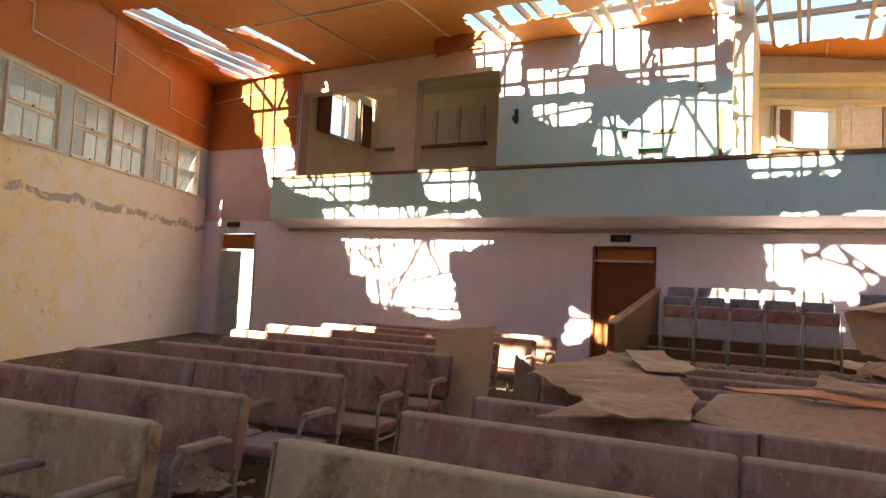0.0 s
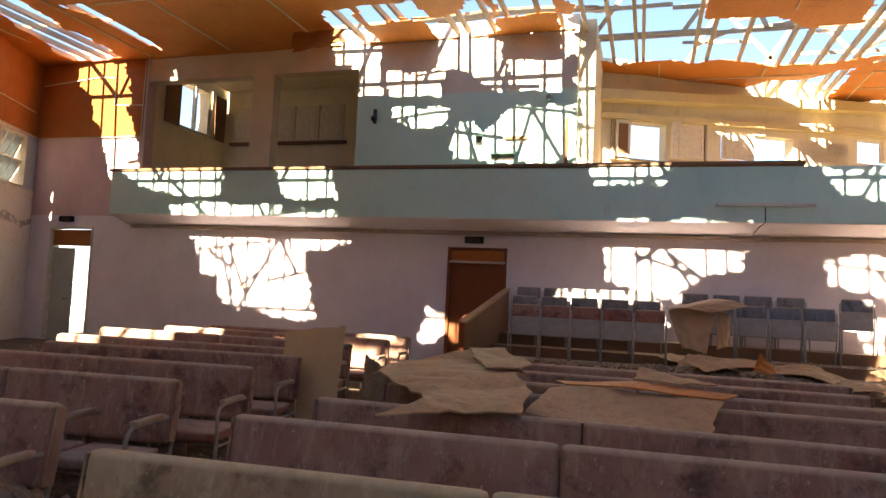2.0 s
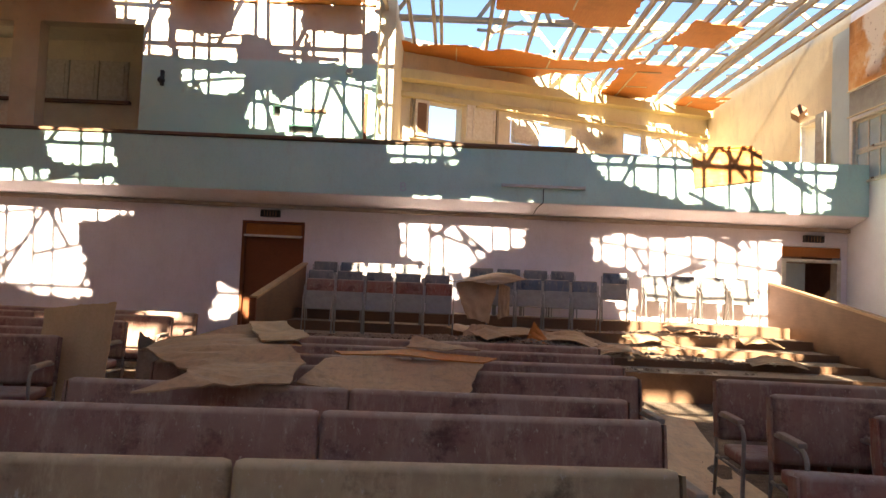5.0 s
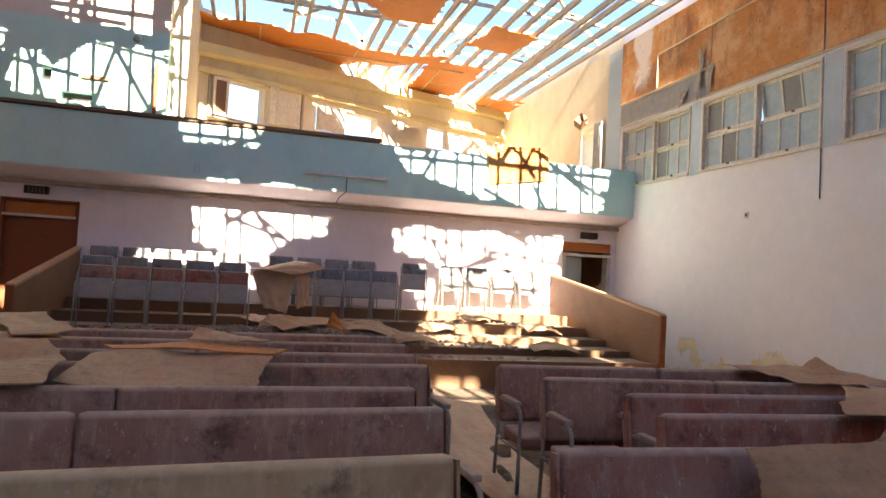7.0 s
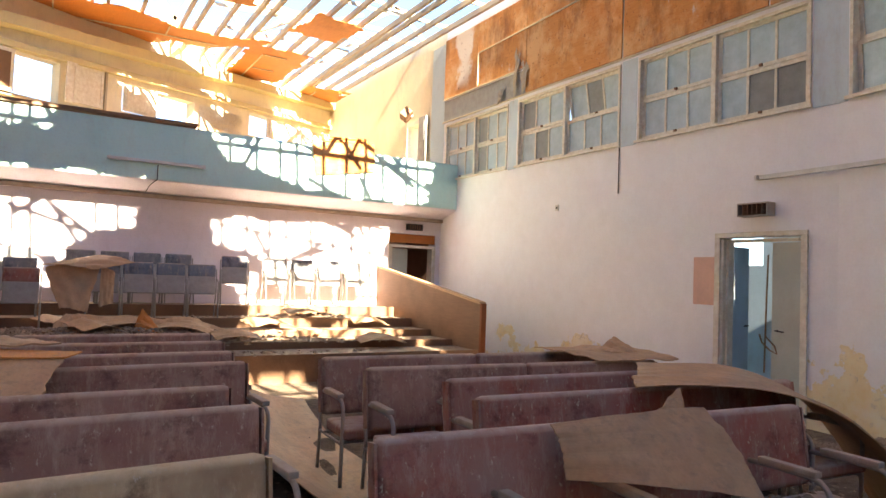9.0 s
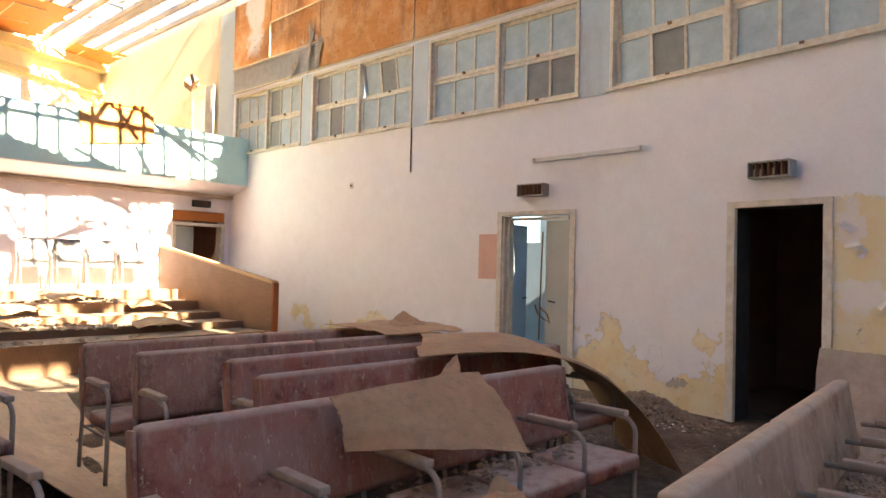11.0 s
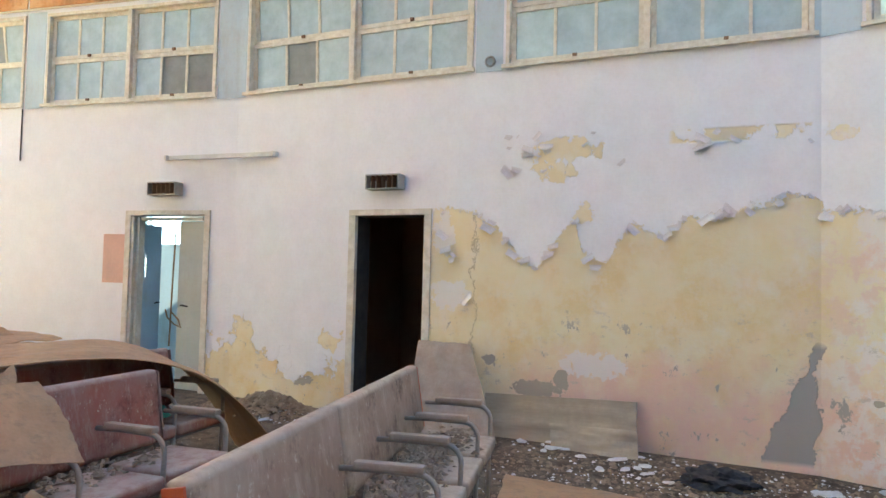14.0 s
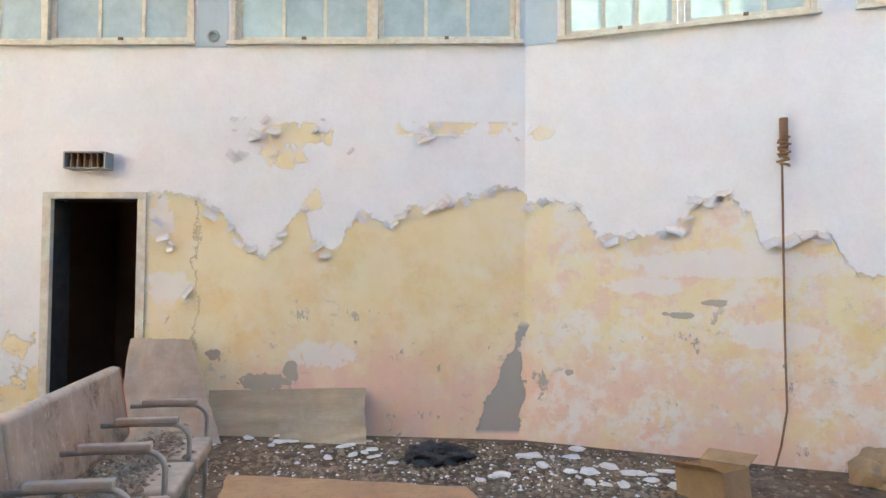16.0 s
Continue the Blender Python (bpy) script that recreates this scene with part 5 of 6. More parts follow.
part("ledge", boxes((-11.0, -7.5, 15.86, 15.998, 5.36, 5.43)), "riser", cab)
part("side_door", boxes((-10.95, -10.0, 15.95, 15.997, 3.4, 5.34), bevel=0.004), "frame", cab)

# ---- fittings on the walls ----
def vent(m, s, z, label="metal box vent with a dark mouth above the doorway", w=0.4, h=0.16, d=0.16, shell="dark", cells=()):
    v = empty("wall_vent", label, "vent", group="vents over the doors")
    bm = boxes((s, s + w, -d, -0.003, z + h - 0.012, z + h), (s, s + w, -d, -0.003, z, z + 0.012), (s, s + 0.012, -d, -0.003, z + 0.013, z + h - 0.013), (s + w - 0.012, s + w, -d, -0.003, z + 0.013, z + h - 0.013))
    bm.transform(m)
    part("housing", bm, shell, v)
    # near-black plate paints the shade inside the open mouth
    bm = boxes((s + 0.013, s + w - 0.013, -0.07, -0.004, z + 0.013, z + h - 0.013))
    bm.transform(m)
    part("mouth_shade", bm, "dark", v)
    for k in range(5):
        a = s + 0.013 + (w - 0.026) * (k + 1) / 6
        bm = boxes((a - 0.004, a + 0.004, -d + 0.004, -0.071, z + 0.013, z + h - 0.013))
        bm.transform(m)
        part("slat", bm, "rust", v)
    for k in cells:
        a = s + 0.013 + (w - 0.026) * k / 6
        bm = boxes((a + 0.008, a + 0.05, -0.085, -0.075, z + 0.02, z + h * 0.6))
        bm.transform(m)
        part("lens", bm, "white", v, "pale cell")
    return v


vent(mE, LA - on(*ra, 5.34), 2.36, shell="steel")
vent(mM, LBm - on(*rb_, 2.32), 2.36, "pale metal box vent with slotted face over the doorway", shell="seatboard", cells=(0, 1, 3))
for x, z in ((-13.4, 2.84), (-3.3, 2.54), (7.05, 2.48)):
    vent(mN, ox + x, z, w=0.36, h=0.13, d=0.1)


def strip_lamp(name, m, s0, s1, z, label):
    f = empty(name, label, "lamp")
    bm = boxes((s0, s1, -0.045, -0.003, z - 0.025, z + 0.03), bevel=0.005)
    bm.transform(m)
    part("tray", bm, "white", f)
    for s in (s0 + 0.02, s1 - 0.05):
        bm = boxes((s, s + 0.035, -0.09, -0.046, z - 0.03, z + 0.03), bevel=0.004)
        bm.transform(m)
        part("lampholder", bm, "white", f)
    return f


mL, lenLamp = along((7.9, 5.18), (7.8, 3.58))
strip_lamp("strip_light", mL, 0.0, lenLamp, 2.83, "rusting white strip light fitting without a tube")
mP, _ = along((-11.42, 12.2), (7.895, 12.2))
lamp2 = strip_lamp("strip_light", mP, 12.65, 14.18, 3.24, "white strip light fitting on the gallery parapet")
bm = bmesh.new()
tube(bm, [(2.0, 12.19, 3.2), (2.0, 12.19, 2.95), (1.9, 12.25, 2.86), (1.88, 12.6, 2.78)], 0.008, 6)
part("cable", bm, "dark", lamp2, "loose dark cable")
bm = bmesh.new()
m_, L_ = along(RB, RM)
c = LA - on(*ra, 7.5)
tube(bm, [(c, -0.008, 3.56), (c, -0.008, 2.86)], 0.008, 6)
bm.transform(m_)
tagged(part("cable", bm, "dark"), "dark cable hanging down the wall below a window", "cable")
c = LA - on(*ra, 8.91)
bm = boxes((c - 0.04, c + 0.04, -0.02, -0.003, 2.69, 2.79), bevel=0.006)
bm.transform(m_)
sock = tagged(part("wall_socket", bm, "white"), "small grey wall socket box", "socket")
bm = boxes((c - 0.018, c + 0.018, -0.023, -0.0205, 2.72, 2.76))
bm.transform(m_)
part("socket_face", bm, "dark", sock)
c = LA - on(*ra, 6.09)
strip("pink_patch", RB, RM, c, c + 0.35, 1.26, 1.88, "pinkpatch", "salmon-pink painted notice patch on the wall", "patch", 0.004)
# iron ring left of a window
bm = bmesh.new()
c = LBm - on(*rb_, 0.98)
tube(bm, [(c + 0.05 * math.cos(a * 0.524), -0.02, 3.66 + 0.05 * math.sin(a * 0.524)) for a in range(13)], 0.012, 6)
bm.transform(mM)
tagged(part("iron_ring", bm, "seatboard"), "grey iron ring fixed beside the window", "ring")
# rope hung from a cleat
mF, _ = along(RE, RF)
cr = (-3.97 - RE[1]) / (RF[1] - RE[1]) * LC
rope = empty("rope", "brown rope hung from a wooden wall cleat down to the floor", "rope")
bm = boxes((cr - 0.035, cr + 0.03, -0.06, -0.003, 2.4, 2.72), bevel=0.012)
bm.transform(mF)
part("cleat", bm, "riser", rope, "brown wooden cleat")
bm = bmesh.new()
pts = [(cr - 0.01 + 0.05 * math.sin(a * 1.3), -0.07 - 0.012 * math.cos(a), 2.56 - 0.012 * a) for a in range(22)]
tube(bm, pts, 0.012, 6)
tube(bm, [(cr - 0.02, -0.06, 2.36), (cr - 0.015, -0.05, 1.5), (cr - 0.01, -0.045, 0.9), (cr + 0.0, -0.05, 0.3), (cr - 0.05, -0.07, 0.0), (cr - 0.1, -0.12, -0.16)], 0.009, 6)
bm.transform(mF)
part("cord", bm, "rust", rope)
# gallery: loudspeaker and doorway trim on its side wall
spk = empty("loudspeaker", "small brown tilted loudspeaker on the gallery side wall", "loudspeaker")
bm = boxes((-0.13, 0.13, -0.1, 0.1, -0.13, 0.13), bevel=0.01)
bm.transform(pose(7.74, 14.42, 5.38, 40, 20, 60))
part("cabinet", bm, "riser", spk)
part("bracket", boxes((7.8, 7.9, 14.38, 14.44, 5.34, 5.4)), "steel", spk)
dg = empty("door_gallery", "cream-framed gallery side doorway with a grey leaf folded back", "door", kind="structure")
part("door_frame", boxes((7.86, 7.96, 14.56, 14.64, 4.0, 5.2), (7.86, 7.96, 13.84, 13.92, 4.0, 5.2), (7.861, 7.96, 13.92, 14.56, 5.11, 5.19)), "frame", dg)
part("door_leaf", boxes((7.78, 7.82, 13.5, 13.84, 3.9, 5.2), (7.765, 7.779, 13.56, 13.78, 4.6, 5.1), bevel=0.004), "seatboard", dg, "pale grey door leaf")
strip("pier_trim", (7.9, 20.4), (7.9, YB), 6.95, 20.4 - YB, 3.9, 6.7, "bluepost", "pale blue-grey painted end of the gallery wall", "pier", 0.004)
# fittings on the booth: lens ports, rusty bar, small lamp and loose bracket
port = empty("booth_port", "dark projection ports in the booth wall", "opening")
# near-black plates plug the ports in place of the booth's unlit inside
part("port_shade", boxes((-2.88, -2.4, 12.99, 13.02, 4.19, 4.35), (-3.2, -3.05, 12.99, 13.02, 4.5, 4.72)), "dark", port)
tagged(part("iron_bar", boxes((-2.6, -2.15, 12.8, 12.845, 4.6, 4.66), bevel=0.004), "rust"), "rusty iron bar on the booth wall", "bar")
tagged(part("wall_board", boxes((-1.42, -1.36, 12.78, 12.845, 4.1, 5.0), bevel=0.004), "doorwood"), "narrow brown board on the booth wall", "board")
bm = bmesh.new()
bmesh.ops.create_uvsphere(bm, u_segments=12, v_segments=8, radius=0.07, matrix=pose(-5.37, 12.77, 5.1))
box(bm, -5.4, -5.34, 12.78, 12.846, 5.0, 5.3, bevel=0.006)
tagged(part("wall_lamp", bm, "dark", smooth=True), "small dark wall lamp holder on the booth", "lamp")
bm = bmesh.new()
bmesh.ops.create_cone(bm, cap_ends=True, segments=16, radius1=0.07, radius2=0.05, depth=0.06, matrix=pose(-1.75, 12.81, 5.42, 90))
tagged(part("junction_box", bm, "seatboard"), "round grey junction box on the booth", "junction box")
# white pipe beside the brown panelling
bm = bmesh.new()
tube(bm, [(-11.18, 12.82, 4.1), (-11.19, 12.82, 5.6), (-11.18, 12.82, 6.74)], 0.025, 8)
tagged(part("pipe", bm, "white"), "cream pipe beside the brown panelling", "pipe")
# letter on the parapet
fc = bpy.data.curves.new("letter", "FONT")
fc.body, fc.size, fc.extrude = "B", 0.24, 0.001
fc.materials.append(M["bluepost"])
lt = tagged(new("painted_letter", fc), "faded grey letter painted on the gallery parapet", "letter")
lt.matrix_basis = pose(-0.63, 12.197, 3.06, 90, 0, 0)


# ---- fallen plywood sheets ----
def sheet(name, corners, label, mat="plylow", bow=0.0, dip=0.0, curl=0.0, ragged=0.06, seed=1, n=22, thick=0.007):
    """A bent sheet between four corners (in order round it), with torn edges. bow lifts its middle across u, dip across v, curl rolls up its last edge."""
    c = [Vector(p) for p in corners]
    nrm = (c[1] - c[0]).cross(c[3] - c[0]).normalized()
    if nrm.z < 0:
        nrm = -nrm
    bm = bmesh.new()
    g = []
    for i in range(n + 1):
        row = []
        for j in range(n + 1):
            u, v = i / n, j / n
            du = ragged * (0.45 * noise.noise((seed * 3.1, v * 4, 0.3)) + 0.35 * noise.noise((seed * 5.1, v * 23, 0.3)))
            dv = ragged * (0.45 * noise.noise((u * 4, seed * 2.7, 5.3)) + 0.35 * noise.noise((u * 23, seed * 4.7, 5.3)))
            uu = u + du * (1 if u in (0, 1) or i in (1, n - 1) else 0.3)
            vv = v + dv * (1 if v in (0, 1) or j in (1, n - 1) else 0.3)
            p = c[0] * (1 - uu) * (1 - vv) + c[1] * uu * (1 - vv) + c[2] * uu * vv + c[3] * (1 - uu) * vv
            h = bow * math.sin(math.pi * u) + dip * math.sin(math.pi * v) + curl * max(0, u - 0.6) ** 2 * 6 + 0.02 * noise.noise((u * 4 + seed, v * 4, seed))
            row.append((bm.verts.new(p + nrm * h), bm.verts.new(p + nrm * (h - thick))))
        g.append(row)
    for i in range(n):
        for j in range(n):
            q = (g[i][j], g[i + 1][j], g[i + 1][j + 1], g[i][j + 1])
            bm.faces.new([w[0] for w in q])
            bm.faces.new([w[1] for w in q[::-1]])
    rim = [g[i][0] for i in range(n)] + [g[n][j] for j in range(n)] + [g[i][n] for i in range(n, 0, -1)] + [g[0][j] for j in range(n, 0, -1)]
    for e, f in zip(rim, rim[1:] + rim[:1]):
        bm.faces.new((e[0], e[1], f[1], f[0]))
    bmesh.ops.recalc_face_normals(bm, faces=bm.faces)
    return tagged(part(name, bm, mat, smooth=False), label, "board", group="fallen boards")


def torn_board(name, outline, label, mat="plylow", seed=1, thick=0.01, rough=0.03, tear=0.035):
    """A buckled board with a torn outline, given as (x, y, z) round its edge."""
    bm = bmesh.new()
    ring = []
    c = [Vector(p) for p in outline]
    for a, b in zip(c, c[1:] + c[:1]):
        k = max(1, int((b - a).length / 0.07))
        for i in range(k):
            p = a.lerp(b, i / k)
            q = noise.noise_vector(p * 9 + Vector((seed, 0, 0))) * tear * (1 if i else 0.3)
            ring.append(bm.verts.new((p.x + q.x, p.y + q.y, p.z)))
    es = [bm.edges.new((a, b)) for a, b in zip(ring, ring[1:] + ring[:1])]
    bmesh.ops.triangle_fill(bm, use_beauty=True, edges=es)
    inner = [e for e in bm.edges if len(e.link_faces) == 2]
    bmesh.ops.subdivide_edges(bm, edges=inner, cuts=4, use_grid_fill=True)
    bmesh.ops.triangulate(bm, faces=bm.faces)
    for v in bm.verts:
        v.co.z += rough * noise.noise(v.co * 2.5 + Vector((seed * 3.3, 1, 0))) + rough * 0.3 * noise.noise(v.co * 9)
    bmesh.ops.recalc_face_normals(bm, faces=bm.faces)
    top = list(bm.faces)
    if sum(f.normal.z for f in top) < 0:
        bmesh.ops.reverse_faces(bm, faces=top)
    g = bmesh.ops.extrude_face_region(bm, geom=top)
    bmesh.ops.translate(bm, vec=(0, 0, thick), verts=[v for v in g["geom"] if isinstance(v, bmesh.types.BMVert)])
    bmesh.ops.recalc_face_normals(bm, faces=bm.faces)
    return tagged(part(name, bm, mat), label, "board", group="fallen boards")


FB = "torn hardboard sheet fallen across the benches"
torn_board("fallen_board", ((-1.83, 4.77, 0.9), (-1.69, 5.35, 0.95), (-1.3, 5.68, 1.02), (-0.95, 5.5, 1.0), (-0.7, 4.95, 0.96), (-0.74, 4.7, 0.95), (-0.56, 4.42, 0.9), (-0.55, 3.9, 0.85), (-0.85, 3.78, 0.86), (-1.27, 3.5, 0.84), (-1.12, 3.85, 0.88), (-1.2, 4.12, 0.88), (-1.48, 4.33, 0.9)), "buckled dusty hardboard sheet lying across the benches", seed=3, rough=0.06)
torn_board("fallen_board", ((-1.3, 5.62, 1.05), (-1.0, 5.7, 1.07), (-0.66, 5.0, 1.0), (-0.72, 4.78, 0.98), (-0.98, 4.85, 1.0)), FB, seed=8, rough=0.04)
torn_board("fallen_board", ((-0.58, 4.25, 0.8), (-0.5, 4.75, 0.88), (-0.1, 4.9, 0.9), (0.62, 4.8, 0.9), (0.5, 4.3, 0.76), (0.2, 4.24, 0.75), (-0.3, 4.2, 0.75)), "wide dusty hardboard sheet lying on bench backs", seed=5)
torn_board("fallen_board", ((-0.5, 5.14, 0.9), (-0.42, 4.97, 0.9), (0.1, 4.83, 0.92), (0.62, 4.76, 0.91), (0.72, 4.9, 0.92), (0.1, 5.1, 0.94)), "orange plywood strip lying on bench backs", mat="ply", seed=6, rough=0.02, tear=0.02)
torn_board("fallen_board", ((0.05, 5.05, 0.95), (0.1, 5.3, 1.0), (0.45, 5.25, 0.97), (0.6, 4.98, 0.95)), FB, seed=17, rough=0.05)
# stands in shade; its pale colour replaces the sun on it
sheet("fallen_board", ((-3.5, 6.3, 0.0), (-2.85, 6.26, 0.0), (-2.82, 6.42, 1.14), (-3.56, 6.5, 1.04)), "tan plywood panel standing on edge beside a bench, coloured as if sunlit", mat="sunply", seed=9, ragged=0.03)
sheet("fallen_board", ((-2.66, 6.5, -0.03), (-2.0, 6.3, -0.03), (-2.35, 6.5, 0.7), (-2.66, 6.6, 0.85)), "grey slab of ceiling board leaning in the aisle", mat="rubble", seed=11)
# curled in the aisle
sheet("fallen_board", ((1.95, 7.2, 0.55), (2.0, 4.0, 0.12), (2.75, 4.2, 0.05), (3.0, 7.2, 0.1)), "long hardboard sheet curled up at its edge in the aisle", bow=-0.12, dip=-0.1, seed=12, ragged=0.03)
# right block
sheet("fallen_board", ((2.42, 2.36, 0.865), (2.44, 2.26, 0.65), (3.1, 1.79, 0.62), (3.3, 2.27, 0.9)), "brown hardboard sheet leaning over a bench back", bow=0.02, dip=0.06, seed=14, ragged=0.04)
sheet("fallen_board", ((3.12, 2.44, 0.83), (3.1, 2.36, 0.84), (3.26, 2.34, 0.86), (3.3, 2.42, 0.97)), "small torn scrap of hardboard", seed=15, ragged=0.1, n=8)
sheet("fallen_board", ((3.58, 2.98, 0.87), (4.35, 3.7, 0.9), (5.95, 2.85, -0.06), (5.5, 2.1, -0.06)), "long hardboard sheet arched from bench backs to the floor", bow=0.0, dip=0.4, seed=16, ragged=0.03, n=28)
sheet("fallen_board", ((4.55, 5.2, 0.85), (4.5, 4.25, 0.84), (5.3, 4.1, 0.85), (5.5, 5.1, 0.86)), "dusty hardboard sheet lying over the rear benches", bow=0.02, seed=18, ragged=0.07)
sheet("fallen_board", ((4.95, 4.75, 0.87), (4.9, 4.5, 0.87), (5.15, 4.45, 0.88), (5.1, 4.7, 1.0)), "small torn scrap of hardboard", seed=19, ragged=0.1, n=8)
sheet("fallen_board", ((2.6, 1.75, 0.46), (2.55, 1.6, 0.47), (2.8, 1.45, 0.47), (2.75, 1.7, 0.62)), "small torn scrap of hardboard", seed=20, ragged=0.1, n=8)
sheet("fallen_board", ((6.02, 0.5, -0.1), (5.0, 0.4, -0.12), (4.9, -1.3, -0.12), (5.6, -1.22, -0.1)), "tan plywood sheet lying on the floor", mat="plylow", bow=0.03, seed=21, ragged=0.02)
# at the side wall: a long board on edge, and a tilted slab behind the bench end
lab = "worn grey-brown board leaning against the side wall"
sheet("leaning_board", ((7.28, 0.95, -0.16), (7.36, 0.95, 0.29), (7.18, -0.5, 0.33), (7.05, -0.5, -0.12)), lab, mat="oldboard", seed=22, ragged=0.01, thick=0.03)
sheet("leaning_board", ((7.0, 0.25, -0.15), (7.1, 0.28, 0.1), (7.02, -0.5, 0.1), (6.9, -0.52, -0.15)), lab, mat="oldboard", seed=23, ragged=0.03, thick=0.02)
sheet("leaning_board", ((6.9, 1.62, -0.1), (7.35, 1.66, 0.78), (7.3, 1.1, 0.77), (6.95, 0.75, -0.1)), "pale dusty slab leaning beside the doorway", mat="armpad", seed=24, ragged=0.03, thick=0.025)
# on the tiers
sheet("fallen_board", ((0.45, 10.98, 1.44), (1.16, 10.98, 1.50), (1.00, 10.72, 0.81), (0.66, 10.74, 0.88)), "brown hardboard sheet hanging to a point over the chairs", bow=0.03, seed=31, ragged=0.08)
sheet("fallen_board", ((0.37, 10.90, 1.45), (1.08, 10.80, 1.42), (1.61, 10.95, 1.55), (1.09, 11.30, 1.63)), "hardboard sheet folded over the chair backs", bow=0.04, seed=32, ragged=0.08)
sheet("fallen_board", ((1.17, 11.00, 1.46), (1.35, 11.02, 1.40), (1.34, 10.85, 0.95), (1.15, 10.80, 0.88)), "narrow hardboard strip hanging from the chair backs", bow=0.02, seed=33, ragged=0.08, n=12)
torn_board("fallen_board", ((0.55, 10.5, 0.58), (0.75, 10.75, 0.8), (1.3, 10.8, 0.74), (1.65, 10.6, 0.64), (1.45, 10.42, 0.58), (0.95, 10.38, 0.56)), "dusty torn hardboard heaped on the seating tier", seed=34, rough=0.1)
torn_board("fallen_board", ((1.9, 10.3, 0.58), (1.75, 10.62, 0.72), (2.5, 10.7, 0.74), (3.1, 10.45, 0.6), (2.9, 10.2, 0.57), (2.3, 10.16, 0.58)), "dusty torn hardboard heaped on the seating tier", seed=35, rough=0.12)
for k, (x, y, z, w, d, t) in enumerate(((1.5, 10.6, 0.62, 0.9, 0.6, 10), (2.2, 10.4, 0.58, 0.8, 0.5, -15), (1.1, 10.3, 0.6, 0.6, 0.5, 30), (2.9, 9.9, 0.48, 0.7, 0.35, 5), (0.7, 10.9, 0.62, 0.5, 0.5, 50), (5.0, 9.6, 0.44, 0.8, 0.25, 0), (4.4, 11.5, 0.75, 0.7, 0.4, 12), (5.4, 10.9, 0.62, 0.6, 0.35, -8), (3.6, 10.8, 0.6, 0.8, 0.4, 20))):
    m = Matrix.Translation((x, y, z)) @ Matrix.Rotation(radians(t), 4, "Z")
    sheet("fallen_board", [m @ Vector(p) for p in ((-w / 2, -d / 2, 0.02), (w / 2, -d / 2, 0.0), (w / 2, d / 2, 0.06), (-w / 2, d / 2, 0.1))], "torn piece of hardboard on the seating tier", bow=0.07, seed=40 + k, ragged=0.14, n=12)
sheet("fallen_board", ((1.55, 10.3, 0.6), (1.85, 10.15, 0.58), (1.9, 10.3, 0.62), (1.68, 10.35, 0.9)), "upturned orange plywood shard on the tier", mat="ply", seed=60, ragged=0.08, n=10)
# plywood panel hanging over the parapet
sheet("hanging_board", ((4.74, 12.17, 3.33), (5.96, 12.17, 3.52), (5.92, 12.15, 4.06), (4.66, 12.15, 3.95)), "orange plywood sheet hung over the parapet", mat="plywall", seed=61, ragged=0.03)
sheet("hanging_board", ((4.9, 12.2, 3.97), (5.85, 12.2, 4.0), (5.75, 12.19, 4.15), (5.0, 12.19, 4.1)), "torn orange plywood scraps on the parapet", mat="ply", seed=62, ragged=0.12)
# torn panel hanging from the ceiling, and peeled veneer on the side panelling
sheet("hanging_board", ((-6.9, 11.9, 6.7), (-5.75, 11.95, 6.72), (-5.8, 11.75, 6.35), (-6.7, 11.6, 6.15)), "scorched brown ceiling panel hanging loose", mat="plypanel", seed=63, ragged=0.16)
pe = "torn strip of grey veneer peeling off the panelling"
for s, z, w, h in ((2.62, 4.95, 0.16, 0.8), (2.86, 5.0, 0.22, 0.5), (2.1, 4.9, 0.2, 0.25), (6.35, 5.95, 0.36, 0.45), (7.9, 5.15, 0.2, 0.25)):
    m, _ = along(RB, RM)
    sheet("peeling_veneer", [m @ Vector(p) for p in ((s, -0.035, z + h), (s + w, -0.035, z + h), (s + w * 0.8, -0.1, z), (s + w * 0.1, -0.06, z))], pe, mat="oldboard", seed=70 + s, ragged=0.6, n=14, thick=0.003)

# ---- litter ----
def shard_mesh(seed, size, flat, mat):
    r = random.Random(seed)
    bm = bmesh.new()
    k = r.randint(5, 7)
    a0 = r.random() * 6
    pts = [(size * r.uniform(0.5, 1) * math.cos(a0 + i * 6.283 / k), size * r.uniform(0.4, 0.9) * math.sin(a0 + i * 6.283 / k)) for i in range(k)]
    lo = [bm.verts.new((x, y, 0)) for x, y in pts]
    hi = [bm.verts.new((x * 0.85, y * 0.85, flat * r.uniform(0.6, 1.3))) for x, y in pts]
    bm.faces.new(hi)
    bm.faces.new(lo[::-1])
    for i in range(k):
        bm.faces.new((lo[i], lo[(i + 1) % k], hi[(i + 1) % k], hi[i]))
    return mesh_of(bm, mat)


white_bits = [shard_mesh(k, 0.09, 0.012, "plasterbit") for k in range(6)]
lit = random.Random(11)
